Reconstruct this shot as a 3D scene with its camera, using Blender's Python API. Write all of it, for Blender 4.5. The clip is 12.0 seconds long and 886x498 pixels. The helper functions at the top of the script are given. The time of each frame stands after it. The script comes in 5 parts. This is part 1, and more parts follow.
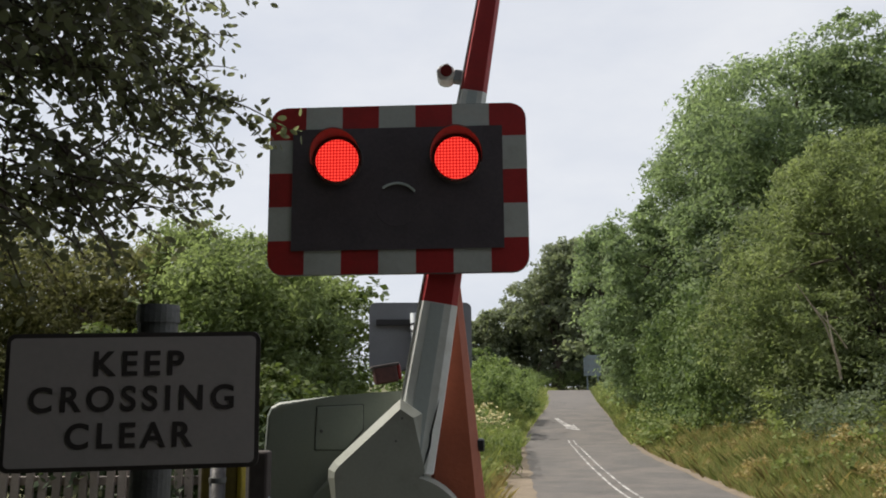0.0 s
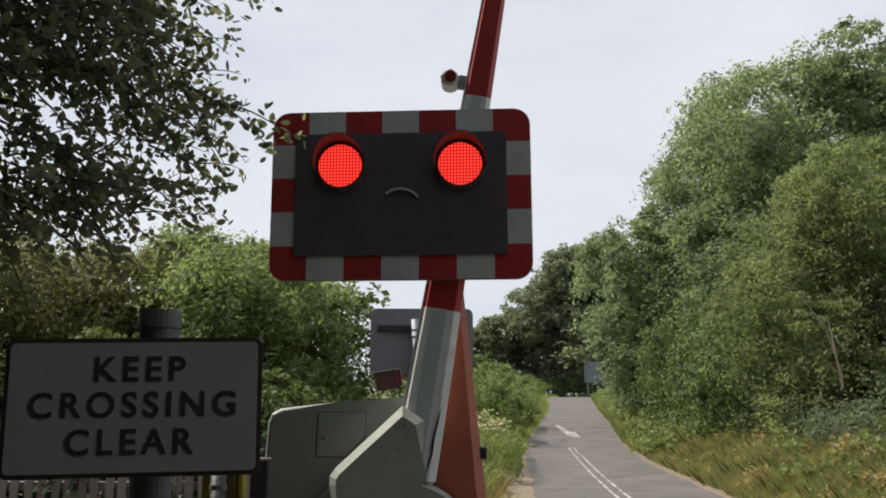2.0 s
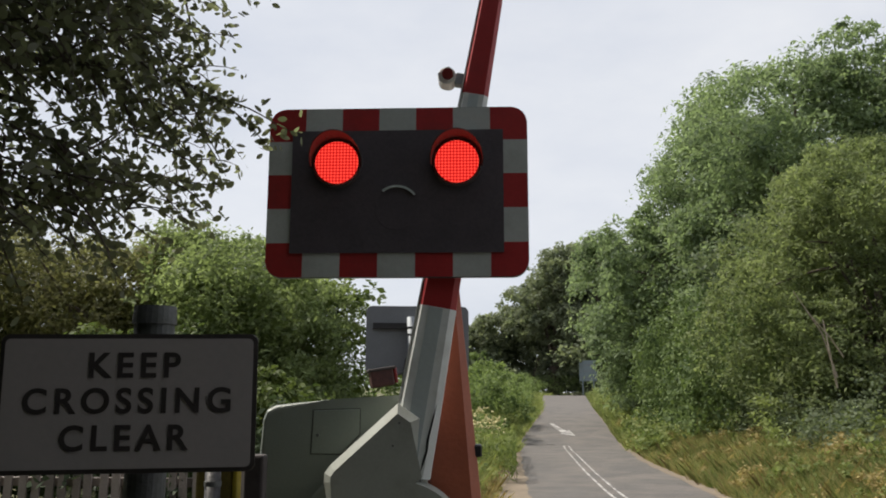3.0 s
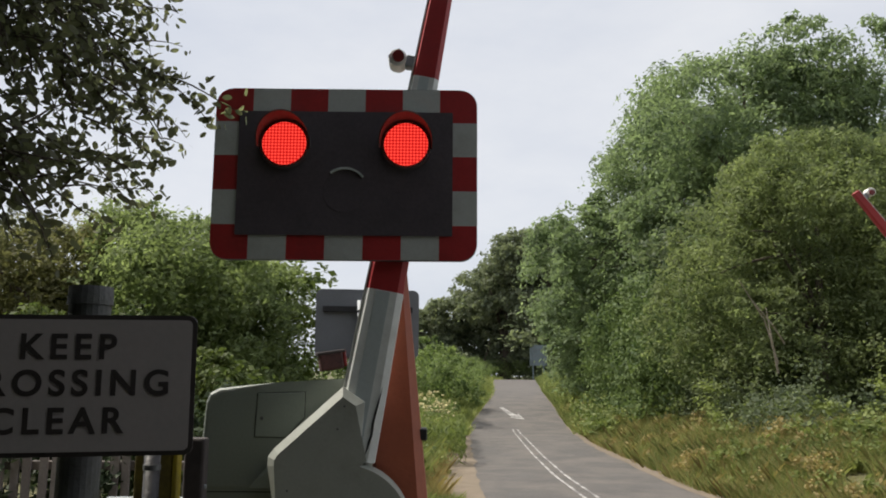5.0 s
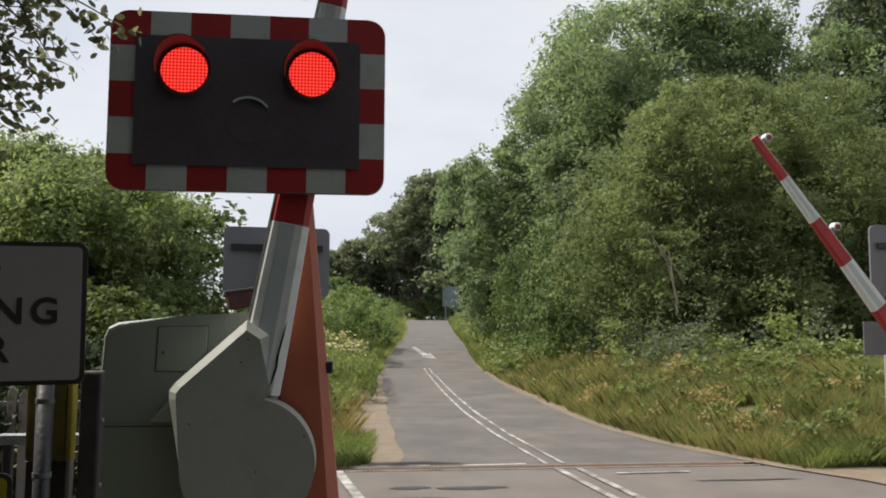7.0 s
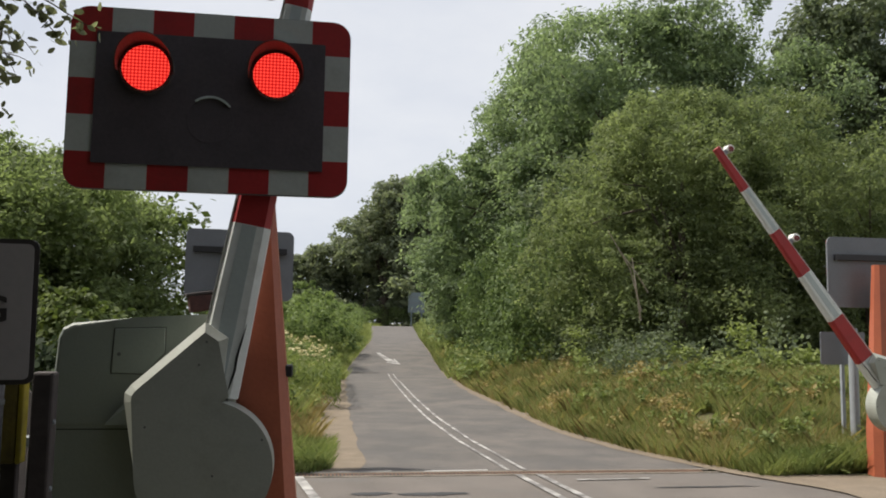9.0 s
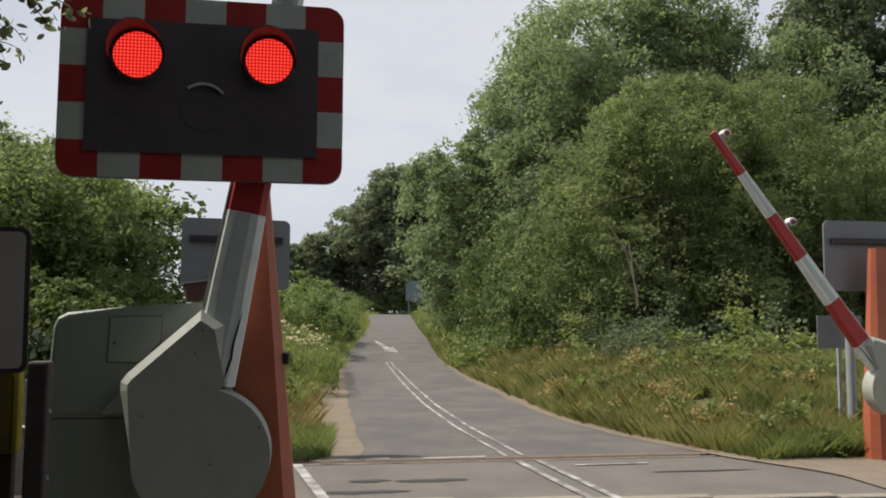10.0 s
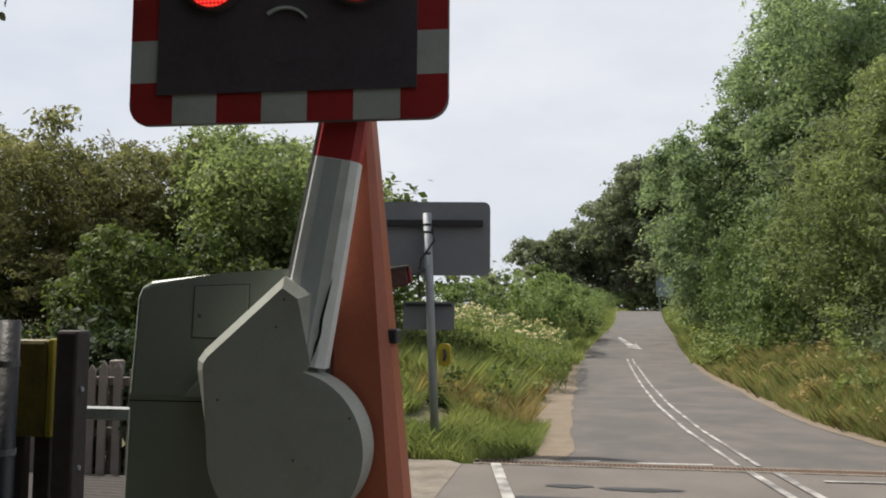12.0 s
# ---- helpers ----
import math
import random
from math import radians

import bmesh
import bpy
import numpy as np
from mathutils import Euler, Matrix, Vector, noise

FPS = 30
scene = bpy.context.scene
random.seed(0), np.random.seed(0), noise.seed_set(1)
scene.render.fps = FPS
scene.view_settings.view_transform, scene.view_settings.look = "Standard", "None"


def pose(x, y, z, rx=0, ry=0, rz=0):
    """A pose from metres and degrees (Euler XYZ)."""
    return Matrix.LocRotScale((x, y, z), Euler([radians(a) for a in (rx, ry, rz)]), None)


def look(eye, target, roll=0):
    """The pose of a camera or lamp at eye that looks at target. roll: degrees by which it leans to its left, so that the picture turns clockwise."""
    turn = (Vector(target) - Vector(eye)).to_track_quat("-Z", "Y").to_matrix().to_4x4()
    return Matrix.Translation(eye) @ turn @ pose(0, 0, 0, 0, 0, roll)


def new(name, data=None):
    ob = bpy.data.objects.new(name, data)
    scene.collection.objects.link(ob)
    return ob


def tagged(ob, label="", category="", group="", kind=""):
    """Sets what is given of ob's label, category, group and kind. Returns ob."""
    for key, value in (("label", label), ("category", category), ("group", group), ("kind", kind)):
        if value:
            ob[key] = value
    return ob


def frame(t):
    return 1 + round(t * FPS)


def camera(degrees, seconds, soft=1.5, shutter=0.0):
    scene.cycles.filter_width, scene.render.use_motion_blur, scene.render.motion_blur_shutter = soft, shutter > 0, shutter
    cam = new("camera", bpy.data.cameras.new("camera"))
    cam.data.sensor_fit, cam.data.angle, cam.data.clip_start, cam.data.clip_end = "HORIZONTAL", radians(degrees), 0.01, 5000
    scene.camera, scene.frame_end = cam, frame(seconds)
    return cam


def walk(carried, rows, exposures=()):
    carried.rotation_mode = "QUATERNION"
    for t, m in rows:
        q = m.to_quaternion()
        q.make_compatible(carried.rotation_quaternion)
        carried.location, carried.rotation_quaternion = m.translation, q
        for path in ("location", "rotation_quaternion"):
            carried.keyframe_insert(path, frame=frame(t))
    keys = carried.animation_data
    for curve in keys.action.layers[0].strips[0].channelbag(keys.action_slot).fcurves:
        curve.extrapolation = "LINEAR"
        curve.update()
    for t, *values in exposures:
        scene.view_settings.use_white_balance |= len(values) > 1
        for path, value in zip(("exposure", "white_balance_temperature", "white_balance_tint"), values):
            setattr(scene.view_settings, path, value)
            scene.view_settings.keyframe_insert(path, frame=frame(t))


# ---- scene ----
cam = camera(55.6, 12.0, soft=1.85)
PATH = [
    (0, (0.398, -3.757, 1.557), (0.299, -1.789, 1.9), -0.5),
    (0.5, (0.396, -3.75, 1.56), (0.314, -1.78, 1.895), -0.4),
    (1, (0.392, -3.745, 1.557), (0.307, -1.776, 1.896), -0.2),
    (1.5, (0.393, -3.74, 1.562), (0.3, -1.774, 1.919), -0.3),
    (2, (0.387, -3.737, 1.561), (0.286, -1.772, 1.918), -0.2),
    (2.5, (0.387, -3.736, 1.561), (0.291, -1.77, 1.915), -0.0),
    (4.5, (0.384, -3.729, 1.565), (0.307, -1.759, 1.903), 0.6),
    (5, (0.411, -3.724, 1.562), (0.43, -1.749, 1.877), 0.4),
    (5.5, (0.432, -3.724, 1.553), (0.552, -1.749, 1.841), 0.1),
    (6, (0.435, -3.735, 1.544), (0.587, -1.757, 1.799), -0.0),
    (6.5, (0.435, -3.716, 1.537), (0.614, -1.736, 1.753), 0.1),
    (7, (0.446, -3.718, 1.527), (0.67, -1.738, 1.706), 0.2),
    (7.5, (0.461, -3.714, 1.523), (0.715, -1.736, 1.664), 0.1),
    (9.5, (0.467, -3.715, 1.518), (0.779, -1.75, 1.722), 0.8),
    (10, (0.472, -3.701, 1.511), (0.782, -1.732, 1.677), 0.3),
    (10.5, (0.482, -3.672, 1.487), (0.769, -1.694, 1.567), -0.3),
    (11, (0.596, -3.542, 1.461), (0.708, -1.546, 1.51), -2.3),
    (11.5, (0.805, -3.292, 1.409), (0.757, -1.294, 1.461), -2.1),
    (12, (0.994, -2.886, 1.408), (0.714, -0.912, 1.565), 0.4),
]
EXPOSURES = ((0, 0.2), (4.5, 0.2), (5.5, 0.14), (6.5, 0.14), (7.5, 0.34), (9.5, 0.12), (10.5, 0.02), (11, 0.3), (11.5, 0.3), (12, 0.2))
walk(cam, [(t, look(e, g, r)) for t, e, g, r in PATH], EXPOSURES)

# ---- light ----
SUN_EL, SUN_AZ = radians(57), radians(291)          # azimuth clockwise from +y (ahead)
sun_dir = Vector((math.sin(SUN_AZ) * math.cos(SUN_EL), math.cos(SUN_AZ) * math.cos(SUN_EL), math.sin(SUN_EL)))
sun = new("sun", bpy.data.lights.new("sun", "SUN"))
sun.data.energy, sun.data.angle, sun.data.color = 5.0, radians(2.5), (1.0, 0.93, 0.82)
sun.matrix_world = look(sun_dir * 60, (0, 0, 0))

world = bpy.data.worlds.new("sky")
scene.world = world
world.use_nodes = True
wn, wl = world.node_tree.nodes, world.node_tree.links
for n in list(wn):
    wn.remove(n)
w_out = wn.new("ShaderNodeOutputWorld")
w_bg = wn.new("ShaderNodeBackground")
w_sky = wn.new("ShaderNodeTexSky")
w_sky.sky_type, w_sky.sun_disc = "NISHITA", False
w_sky.sun_elevation, w_sky.sun_rotation = SUN_EL, SUN_AZ
w_tc = wn.new("ShaderNodeTexCoord")
w_map = wn.new("ShaderNodeMapping")
w_map.inputs["Scale"].default_value = (1.0, 1.0, 2.4)
w_no = wn.new("ShaderNodeTexNoise")
w_no.inputs["Scale"].default_value, w_no.inputs["Detail"].default_value, w_no.inputs["Roughness"].default_value = 2.2, 6, 0.55
w_ramp = wn.new("ShaderNodeValToRGB")
w_ramp.color_ramp.elements[0].position, w_ramp.color_ramp.elements[0].color = 0.36, (6.2, 6.5, 7.2, 1)
w_ramp.color_ramp.elements[1].position, w_ramp.color_ramp.elements[1].color = 0.66, (7.8, 7.9, 8.15, 1)
w_mix = wn.new("ShaderNodeMix")
w_mix.data_type = "RGBA"
w_mix.inputs[0].default_value = 0.9                  # thin white cloud over the blue
wl.new(w_tc.outputs["Generated"], w_map.inputs[0])
wl.new(w_map.outputs[0], w_no.inputs["Vector"])
wl.new(w_no.outputs["Fac"], w_ramp.inputs[0])
wl.new(w_sky.outputs[0], w_mix.inputs[6])
wl.new(w_ramp.outputs[0], w_mix.inputs[7])
wl.new(w_mix.outputs[2], w_bg.inputs[0])
w_bg.inputs[1].default_value = 0.1
wl.new(w_bg.outputs[0], w_out.inputs[0])


# ---- materials ----
def mat(name, base, rough=0.6, metal=0.0, vary=0.25, scale=6.0, fine=60.0, bump=0.15, dirt=None, dirt_at=(0.5, 0.75),
        island=0.0, spec=0.5, emit=None, random_ob=0.0):
    """A painted, plastic, mineral or metal surface: base colour varied at two scales, with fine relief and optional dirt."""
    m = bpy.data.materials.new(name)
    m.use_nodes = True
    nt = m.node_tree
    n, l = nt.nodes, nt.links
    b = n["Principled BSDF"]
    tc = n.new("ShaderNodeTexCoord")
    big = n.new("ShaderNodeTexNoise")
    big.inputs["Scale"].default_value, big.inputs["Detail"].default_value = scale, 5
    small = n.new("ShaderNodeTexNoise")
    small.inputs["Scale"].default_value, small.inputs["Detail"].default_value = fine, 4
    for t in (big, small):
        l.new(tc.outputs["Object"], t.inputs["Vector"])
    add = n.new("ShaderNodeMath")
    add.operation = "ADD"
    l.new(big.outputs["Fac"], add.inputs[0])
    l.new(small.outputs["Fac"], add.inputs[1])
    rng = n.new("ShaderNodeMapRange")
    rng.inputs["From Min"].default_value, rng.inputs["From Max"].default_value = 0.6, 1.4
    rng.inputs["To Min"].default_value, rng.inputs["To Max"].default_value = 1 - vary, 1 + vary
    l.new(add.outputs[0], rng.inputs["Value"])
    last = rng.outputs[0]
    for amount, node, out in ((island, "ShaderNodeNewGeometry", "Random Per Island"), (random_ob, "ShaderNodeObjectInfo", "Random")):
        if amount:
            g = n.new(node)
            r2 = n.new("ShaderNodeMapRange")
            r2.inputs["To Min"].default_value, r2.inputs["To Max"].default_value = 1 - amount, 1 + amount
            l.new(g.outputs[out], r2.inputs["Value"])
            mu = n.new("ShaderNodeMath")
            mu.operation = "MULTIPLY"
            l.new(last, mu.inputs[0])
            l.new(r2.outputs[0], mu.inputs[1])
            last = mu.outputs[0]
    vm = n.new("ShaderNodeVectorMath")
    vm.operation = "SCALE"
    vm.inputs[0].default_value = base[:3]
    l.new(last, vm.inputs["Scale"])
    col = vm.outputs[0]
    if dirt:
        dn = n.new("ShaderNodeTexNoise")
        dn.inputs["Scale"].default_value, dn.inputs["Detail"].default_value, dn.inputs["Roughness"].default_value = scale * 0.7, 8, 0.65
        l.new(tc.outputs["Object"], dn.inputs["Vector"])
        dr = n.new("ShaderNodeMapRange")
        dr.inputs["From Min"].default_value, dr.inputs["From Max"].default_value = dirt_at
        dr.clamp = True
        l.new(dn.outputs["Fac"], dr.inputs["Value"])
        mx = n.new("ShaderNodeMix")
        mx.data_type = "RGBA"
        l.new(dr.outputs[0], mx.inputs[0])
        l.new(col, mx.inputs[6])
        mx.inputs[7].default_value = (*dirt, 1)
        col = mx.outputs[2]
    l.new(col, b.inputs["Base Color"])
    b.inputs["Roughness"].default_value, b.inputs["Metallic"].default_value = rough, metal
    b.inputs["Specular IOR Level"].default_value = spec
    if bump:
        bp = n.new("ShaderNodeBump")
        bp.inputs["Strength"].default_value, bp.inputs["Distance"].default_value = bump, 0.02
        l.new(small.outputs["Fac"], bp.inputs["Height"])
        l.new(bp.outputs[0], b.inputs["Normal"])
    if emit:
        b.inputs["Emission Color"].default_value, b.inputs["Emission Strength"].default_value = (*emit[0], 1), emit[1]
    return m


def leaf_mat(name, a, b_col, through_light=0.35, rough=0.6, gloss=0.15):
    """Foliage: two greens picked leaf by leaf, part of the light passing through."""
    m = bpy.data.materials.new(name)
    m.use_nodes = True
    n, l = m.node_tree.nodes, m.node_tree.links
    p = n["Principled BSDF"]
    g = n.new("ShaderNodeNewGeometry")
    tc = n.new("ShaderNodeTexCoord")
    no = n.new("ShaderNodeTexNoise")
    no.inputs["Scale"].default_value, no.inputs["Detail"].default_value = 0.7, 3
    l.new(tc.outputs["Object"], no.inputs["Vector"])
    mi = n.new("ShaderNodeMath")
    mi.operation = "MULTIPLY_ADD"
    mi.inputs[1].default_value = 0.7
    l.new(g.outputs["Random Per Island"], mi.inputs[0])
    sub = n.new("ShaderNodeMapRange")
    sub.inputs["From Min"].default_value, sub.inputs["From Max"].default_value = 0.35, 0.65
    sub.inputs["To Min"].default_value, sub.inputs["To Max"].default_value = -0.15, 0.45
    l.new(no.outputs["Fac"], sub.inputs["Value"])
    l.new(sub.outputs[0], mi.inputs[2])
    mx = n.new("ShaderNodeMix")
    mx.data_type = "RGBA"
    mx.clamp_factor = True
    l.new(mi.outputs[0], mx.inputs[0])
    mx.inputs[6].default_value, mx.inputs[7].default_value = (*a, 1), (*b_col, 1)
    l.new(mx.outputs[2], p.inputs["Base Color"])
    p.inputs["Roughness"].default_value, p.inputs["Specular IOR Level"].default_value = rough, gloss
    tr = n.new("ShaderNodeBsdfTranslucent")
    br = n.new("ShaderNodeVectorMath")
    br.operation = "MULTIPLY"
    br.inputs[1].default_value = (1.18, 1.25, 0.85)
    l.new(mx.outputs[2], br.inputs[0])
    l.new(br.outputs[0], tr.inputs["Color"])
    ms = n.new("ShaderNodeMixShader")
    ms.inputs[0].default_value = through_light
    l.new(p.outputs[0], ms.inputs[1])
    l.new(tr.outputs[0], ms.inputs[2])
    l.new(ms.outputs[0], n["Material Output"].inputs[0])
    return m


M_RED = mat("red_reflective_sheet", (0.42, 0.032, 0.034), 0.45, vary=0.12, bump=0.05, dirt=(0.2, 0.03, 0.03), dirt_at=(0.5, 0.9))
M_WHITE = mat("white_reflective_sheet", (0.52, 0.55, 0.53), 0.42, vary=0.08, bump=0.05, dirt=(0.36, 0.37, 0.34), dirt_at=(0.5, 0.85))
M_TAPE = mat("grey_reflective_tape", (0.5, 0.56, 0.56), 0.35, vary=0.08, bump=0.05)
M_BOOM = mat("boom_white_paint", (0.78, 0.81, 0.79), 0.4, vary=0.06, bump=0.04, dirt=(0.5, 0.5, 0.46), dirt_at=(0.52, 0.85))
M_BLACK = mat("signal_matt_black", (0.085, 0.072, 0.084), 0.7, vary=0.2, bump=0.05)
M_HOOD = mat("hood_black_plastic", (0.075, 0.066, 0.07), 0.5, vary=0.15, bump=0.04)
M_GRP = mat("cabinet_grey_green_moulding", (0.235, 0.265, 0.24), 0.4, vary=0.07, scale=3, fine=90, bump=0.06, dirt=(0.2, 0.205, 0.17), dirt_at=(0.5, 0.82))
M_COVER = mat("cover_grey_moulding", (0.37, 0.39, 0.35), 0.42, vary=0.08, scale=4, fine=70, bump=0.04, dirt=(0.24, 0.24, 0.2), dirt_at=(0.52, 0.85))
M_GAP = mat("shadow_gap_dark", (0.02, 0.02, 0.02), 0.8, vary=0.1)
M_ORANGE = mat("orange_post_paint", (0.42, 0.118, 0.06), 0.5, vary=0.1, scale=2.5, fine=50, bump=0.1, dirt=(0.3, 0.085, 0.05), dirt_at=(0.46, 0.8))
M_GALV = mat("galvanised_steel", (0.3, 0.325, 0.35), 0.6, metal=0.15, vary=0.14, scale=14, fine=80, bump=0.06)
M_BACK = mat("aluminium_sign_back", (0.19, 0.2, 0.22), 0.5, metal=0.2, vary=0.1, scale=4, bump=0.04)
M_RAILBLK = mat("black_bracket", (0.025, 0.025, 0.028), 0.5, vary=0.2)
M_POSTGREY = mat("weathered_grey_post", (0.12, 0.125, 0.13), 0.6, vary=0.22, scale=10, bump=0.15, dirt=(0.06, 0.065, 0.05), dirt_at=(0.45, 0.75))
M_SIGN = mat("sign_white_face", (0.44, 0.4, 0.385), 0.5, vary=0.06, scale=5, bump=0.03, dirt=(0.36, 0.35, 0.34), dirt_at=(0.5, 0.9))
M_INK = mat("sign_black_ink", (0.055, 0.046, 0.044), 0.5, vary=0.1, bump=0.0)
M_YELLOW = mat("yellow_box_paint", (0.4, 0.32, 0.02), 0.5, vary=0.12, scale=6, dirt=(0.16, 0.12, 0.03), dirt_at=(0.5, 0.75))
# casing yellow: about 0.4 of the door's, with darker blotches
M_YELLOWSIDE = mat("blotched_dark_yellow", (0.16, 0.125, 0.018), 0.6, vary=0.2, scale=8, dirt=(0.05, 0.04, 0.018), dirt_at=(0.42, 0.68))
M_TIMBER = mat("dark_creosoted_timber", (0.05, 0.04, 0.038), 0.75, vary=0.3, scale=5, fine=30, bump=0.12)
M_PICKET = mat("weathered_picket_wood", (0.22, 0.19, 0.175), 0.75, vary=0.2, scale=7, fine=60, bump=0.3, random_ob=0.22)
M_LAMPWHITE = mat("lamp_white_body", (0.8, 0.79, 0.76), 0.4, vary=0.05, bump=0.03)
M_LAMPRED = mat("lamp_red_lens", (0.2, 0.03, 0.028), 0.2, vary=0.12, fine=30, bump=0.1)
M_STEELRAIL = mat("polished_rail_head", (0.5, 0.49, 0.48), 0.28, metal=0.9, vary=0.15, scale=8)
M_RUST = mat("rusty_rail_side", (0.12, 0.065, 0.04), 0.8, vary=0.3)
M_RUBBER = mat("black_rubber_panel", (0.024, 0.022, 0.02), 0.6, vary=0.25, scale=5, fine=120, bump=0.5, dirt=(0.07, 0.06, 0.05), dirt_at=(0.46, 0.74), random_ob=0.2)
M_ASPHALT = mat("worn_lane_asphalt", (0.093, 0.087, 0.083), 0.85, vary=0.22, scale=1.3, fine=130, bump=0.5, dirt=(0.15, 0.132, 0.118), dirt_at=(0.42, 0.7))
M_CROSS = mat("pale_crossing_asphalt", (0.142, 0.125, 0.112), 0.85, vary=0.28, scale=1.6, fine=120, bump=0.5, dirt=(0.12, 0.115, 0.11), dirt_at=(0.55, 0.75))
M_PATCH = mat("tar_patch", (0.035, 0.035, 0.037), 0.6, vary=0.2, scale=5, fine=90, bump=0.4)
M_PAINT = mat("road_paint_white", (0.46, 0.45, 0.43), 0.7, vary=0.18, scale=3, fine=80, bump=0.3, dirt=(0.15, 0.142, 0.138), dirt_at=(0.4, 0.56))
M_BALLAST = mat("dark_dirty_ballast", (0.1, 0.088, 0.075), 0.95, vary=0.4, scale=6, fine=40, bump=0.9, dirt=(0.05, 0.045, 0.04), dirt_at=(0.45, 0.7))
M_GRIT = mat("sandy_roadside_grit", (0.19, 0.152, 0.112), 0.95, vary=0.28, scale=3, fine=60, bump=0.6, dirt=(0.16, 0.13, 0.09), dirt_at=(0.5, 0.75))
M_GRAVEL = mat("gravel_and_dirt", (0.2, 0.175, 0.145), 0.95, vary=0.35, scale=4, fine=45, bump=0.8, dirt=(0.1, 0.09, 0.07), dirt_at=(0.5, 0.7))
M_SOIL = mat("grassy_soil", (0.09, 0.092, 0.042), 0.95, vary=0.4, scale=0.9, fine=18, bump=0.7, dirt=(0.17, 0.14, 0.07), dirt_at=(0.5, 0.75))
M_BARK = mat("grey_brown_bark", (0.09, 0.07, 0.055), 0.9, vary=0.4, scale=5, fine=40, bump=0.8)
M_DEAD = mat("bare_pale_branch", (0.33, 0.28, 0.22), 0.85, vary=0.25, scale=8, bump=0.4)
M_SIGNBLUE = mat("far_sign_grey_blue", (0.16, 0.2, 0.22), 0.55, vary=0.1)

L_NEAR = leaf_mat("plum_leaf", (0.11, 0.115, 0.085), (0.21, 0.22, 0.14), 0.58, 0.45, 0.35)
L_BUSH = leaf_mat("elder_leaf", (0.123, 0.157, 0.078), (0.297, 0.352, 0.169), 0.54)
L_BROWN = leaf_mat("hedge_leaf_brownish", (0.1, 0.105, 0.055), (0.253, 0.242, 0.121), 0.48)
L_ASH = leaf_mat("ash_leaf", (0.118, 0.16, 0.1), (0.285, 0.35, 0.205), 0.55)
L_WILLOW = leaf_mat("sallow_leaf", (0.11, 0.142, 0.072), (0.262, 0.3, 0.145), 0.52)
L_IVY = leaf_mat("ivy_leaf", (0.058, 0.09, 0.04), (0.18, 0.235, 0.095), 0.35, 0.6, 0.12)
L_OAK = leaf_mat("oak_leaf", (0.119, 0.144, 0.106), (0.24, 0.264, 0.172), 0.5)
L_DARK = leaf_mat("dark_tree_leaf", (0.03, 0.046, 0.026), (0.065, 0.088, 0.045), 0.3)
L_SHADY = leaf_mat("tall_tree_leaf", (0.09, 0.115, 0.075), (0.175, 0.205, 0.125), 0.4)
L_SCRUB = leaf_mat("bramble_leaf", (0.05, 0.075, 0.026), (0.15, 0.185, 0.06), 0.35)
L_BANK = leaf_mat("bank_bramble_leaf", (0.09, 0.132, 0.052), (0.24, 0.3, 0.122), 0.45)
L_GRASS = leaf_mat("grass_blade", (0.115, 0.165, 0.055), (0.35, 0.37, 0.15), 0.4, 0.6, 0.2)
L_STRAW = leaf_mat("dry_grass_blade", (0.24, 0.2, 0.09), (0.42, 0.33, 0.16), 0.35, 0.7, 0.2)
L_WEED = leaf_mat("broad_weed_leaf", (0.1, 0.135, 0.048), (0.26, 0.3, 0.11), 0.4)
L_FLOWER = leaf_mat("cream_flower", (0.55, 0.48, 0.27), (0.7, 0.63, 0.42), 0.2, 0.7, 0.1)


# ---- building helpers ----
def mesh_of(name, bm, material, smooth=False):
    me = bpy.data.meshes.new(name)
    bmesh.ops.recalc_face_normals(bm, faces=bm.faces)
    bm.to_mesh(me)
    bm.free()
    mats = material if isinstance(material, (list, tuple)) else [material]
    for m in mats:
        me.materials.append(m)
    if smooth:
        me.polygons.foreach_set("use_smooth", [True] * len(me.polygons))
    return me


def part(name, bm, material, parent=None, label="", smooth=False, kind=""):
    ob = new(name, mesh_of(name, bm, material, smooth))
    ob.parent = parent
    return tagged(ob, label=label, kind=kind)


def thing(name, at, label, category, group="", turn=(0, 0, 0), kind=""):
    ob = new(name)
    ob.matrix_basis = pose(*at, *turn)
    return tagged(ob, label, category, group, kind)


def box(bm, x0, x1, y0, y1, z0, z1, bevel=0.0, seg=2):
    vs = [bm.verts.new(p) for p in ((x0, y0, z0), (x1, y0, z0), (x1, y1, z0), (x0, y1, z0), (x0, y0, z1), (x1, y0, z1), (x1, y1, z1), (x0, y1, z1))]
    fs = [bm.faces.new([vs[i] for i in f]) for f in ((0, 3, 2, 1), (4, 5, 6, 7), (0, 1, 5, 4), (1, 2, 6, 5), (2, 3, 7, 6), (3, 0, 4, 7))]
    if bevel:
        es = list({e for f in fs for e in f.edges})
        bmesh.ops.bevel(bm, geom=es, offset=bevel, segments=seg, profile=0.5, affect="EDGES")
    return bm


def boxed(*a, **k):
    return box(bmesh.new(), *a, **k)


def prism(bm, outline, y0, y1, bevel=0.0, seg=2):
    """A plate of an outline in x and z, from y0 (towards the near road) to y1, its front edge rounded."""
    a = [bm.verts.new((x, y0, z)) for x, z in outline]
    b = [bm.verts.new((x, y1, z)) for x, z in outline]
    front = bm.faces.new(a)
    bm.faces.new(list(reversed(b)))
    n = len(a)
    for i in range(n):
        bm.faces.new((a[i], b[i], b[(i + 1) % n], a[(i + 1) % n]))
    if bevel:
        bmesh.ops.bevel(bm, geom=list(front.edges), offset=bevel, segments=seg, profile=0.5, affect="EDGES")
    return bm


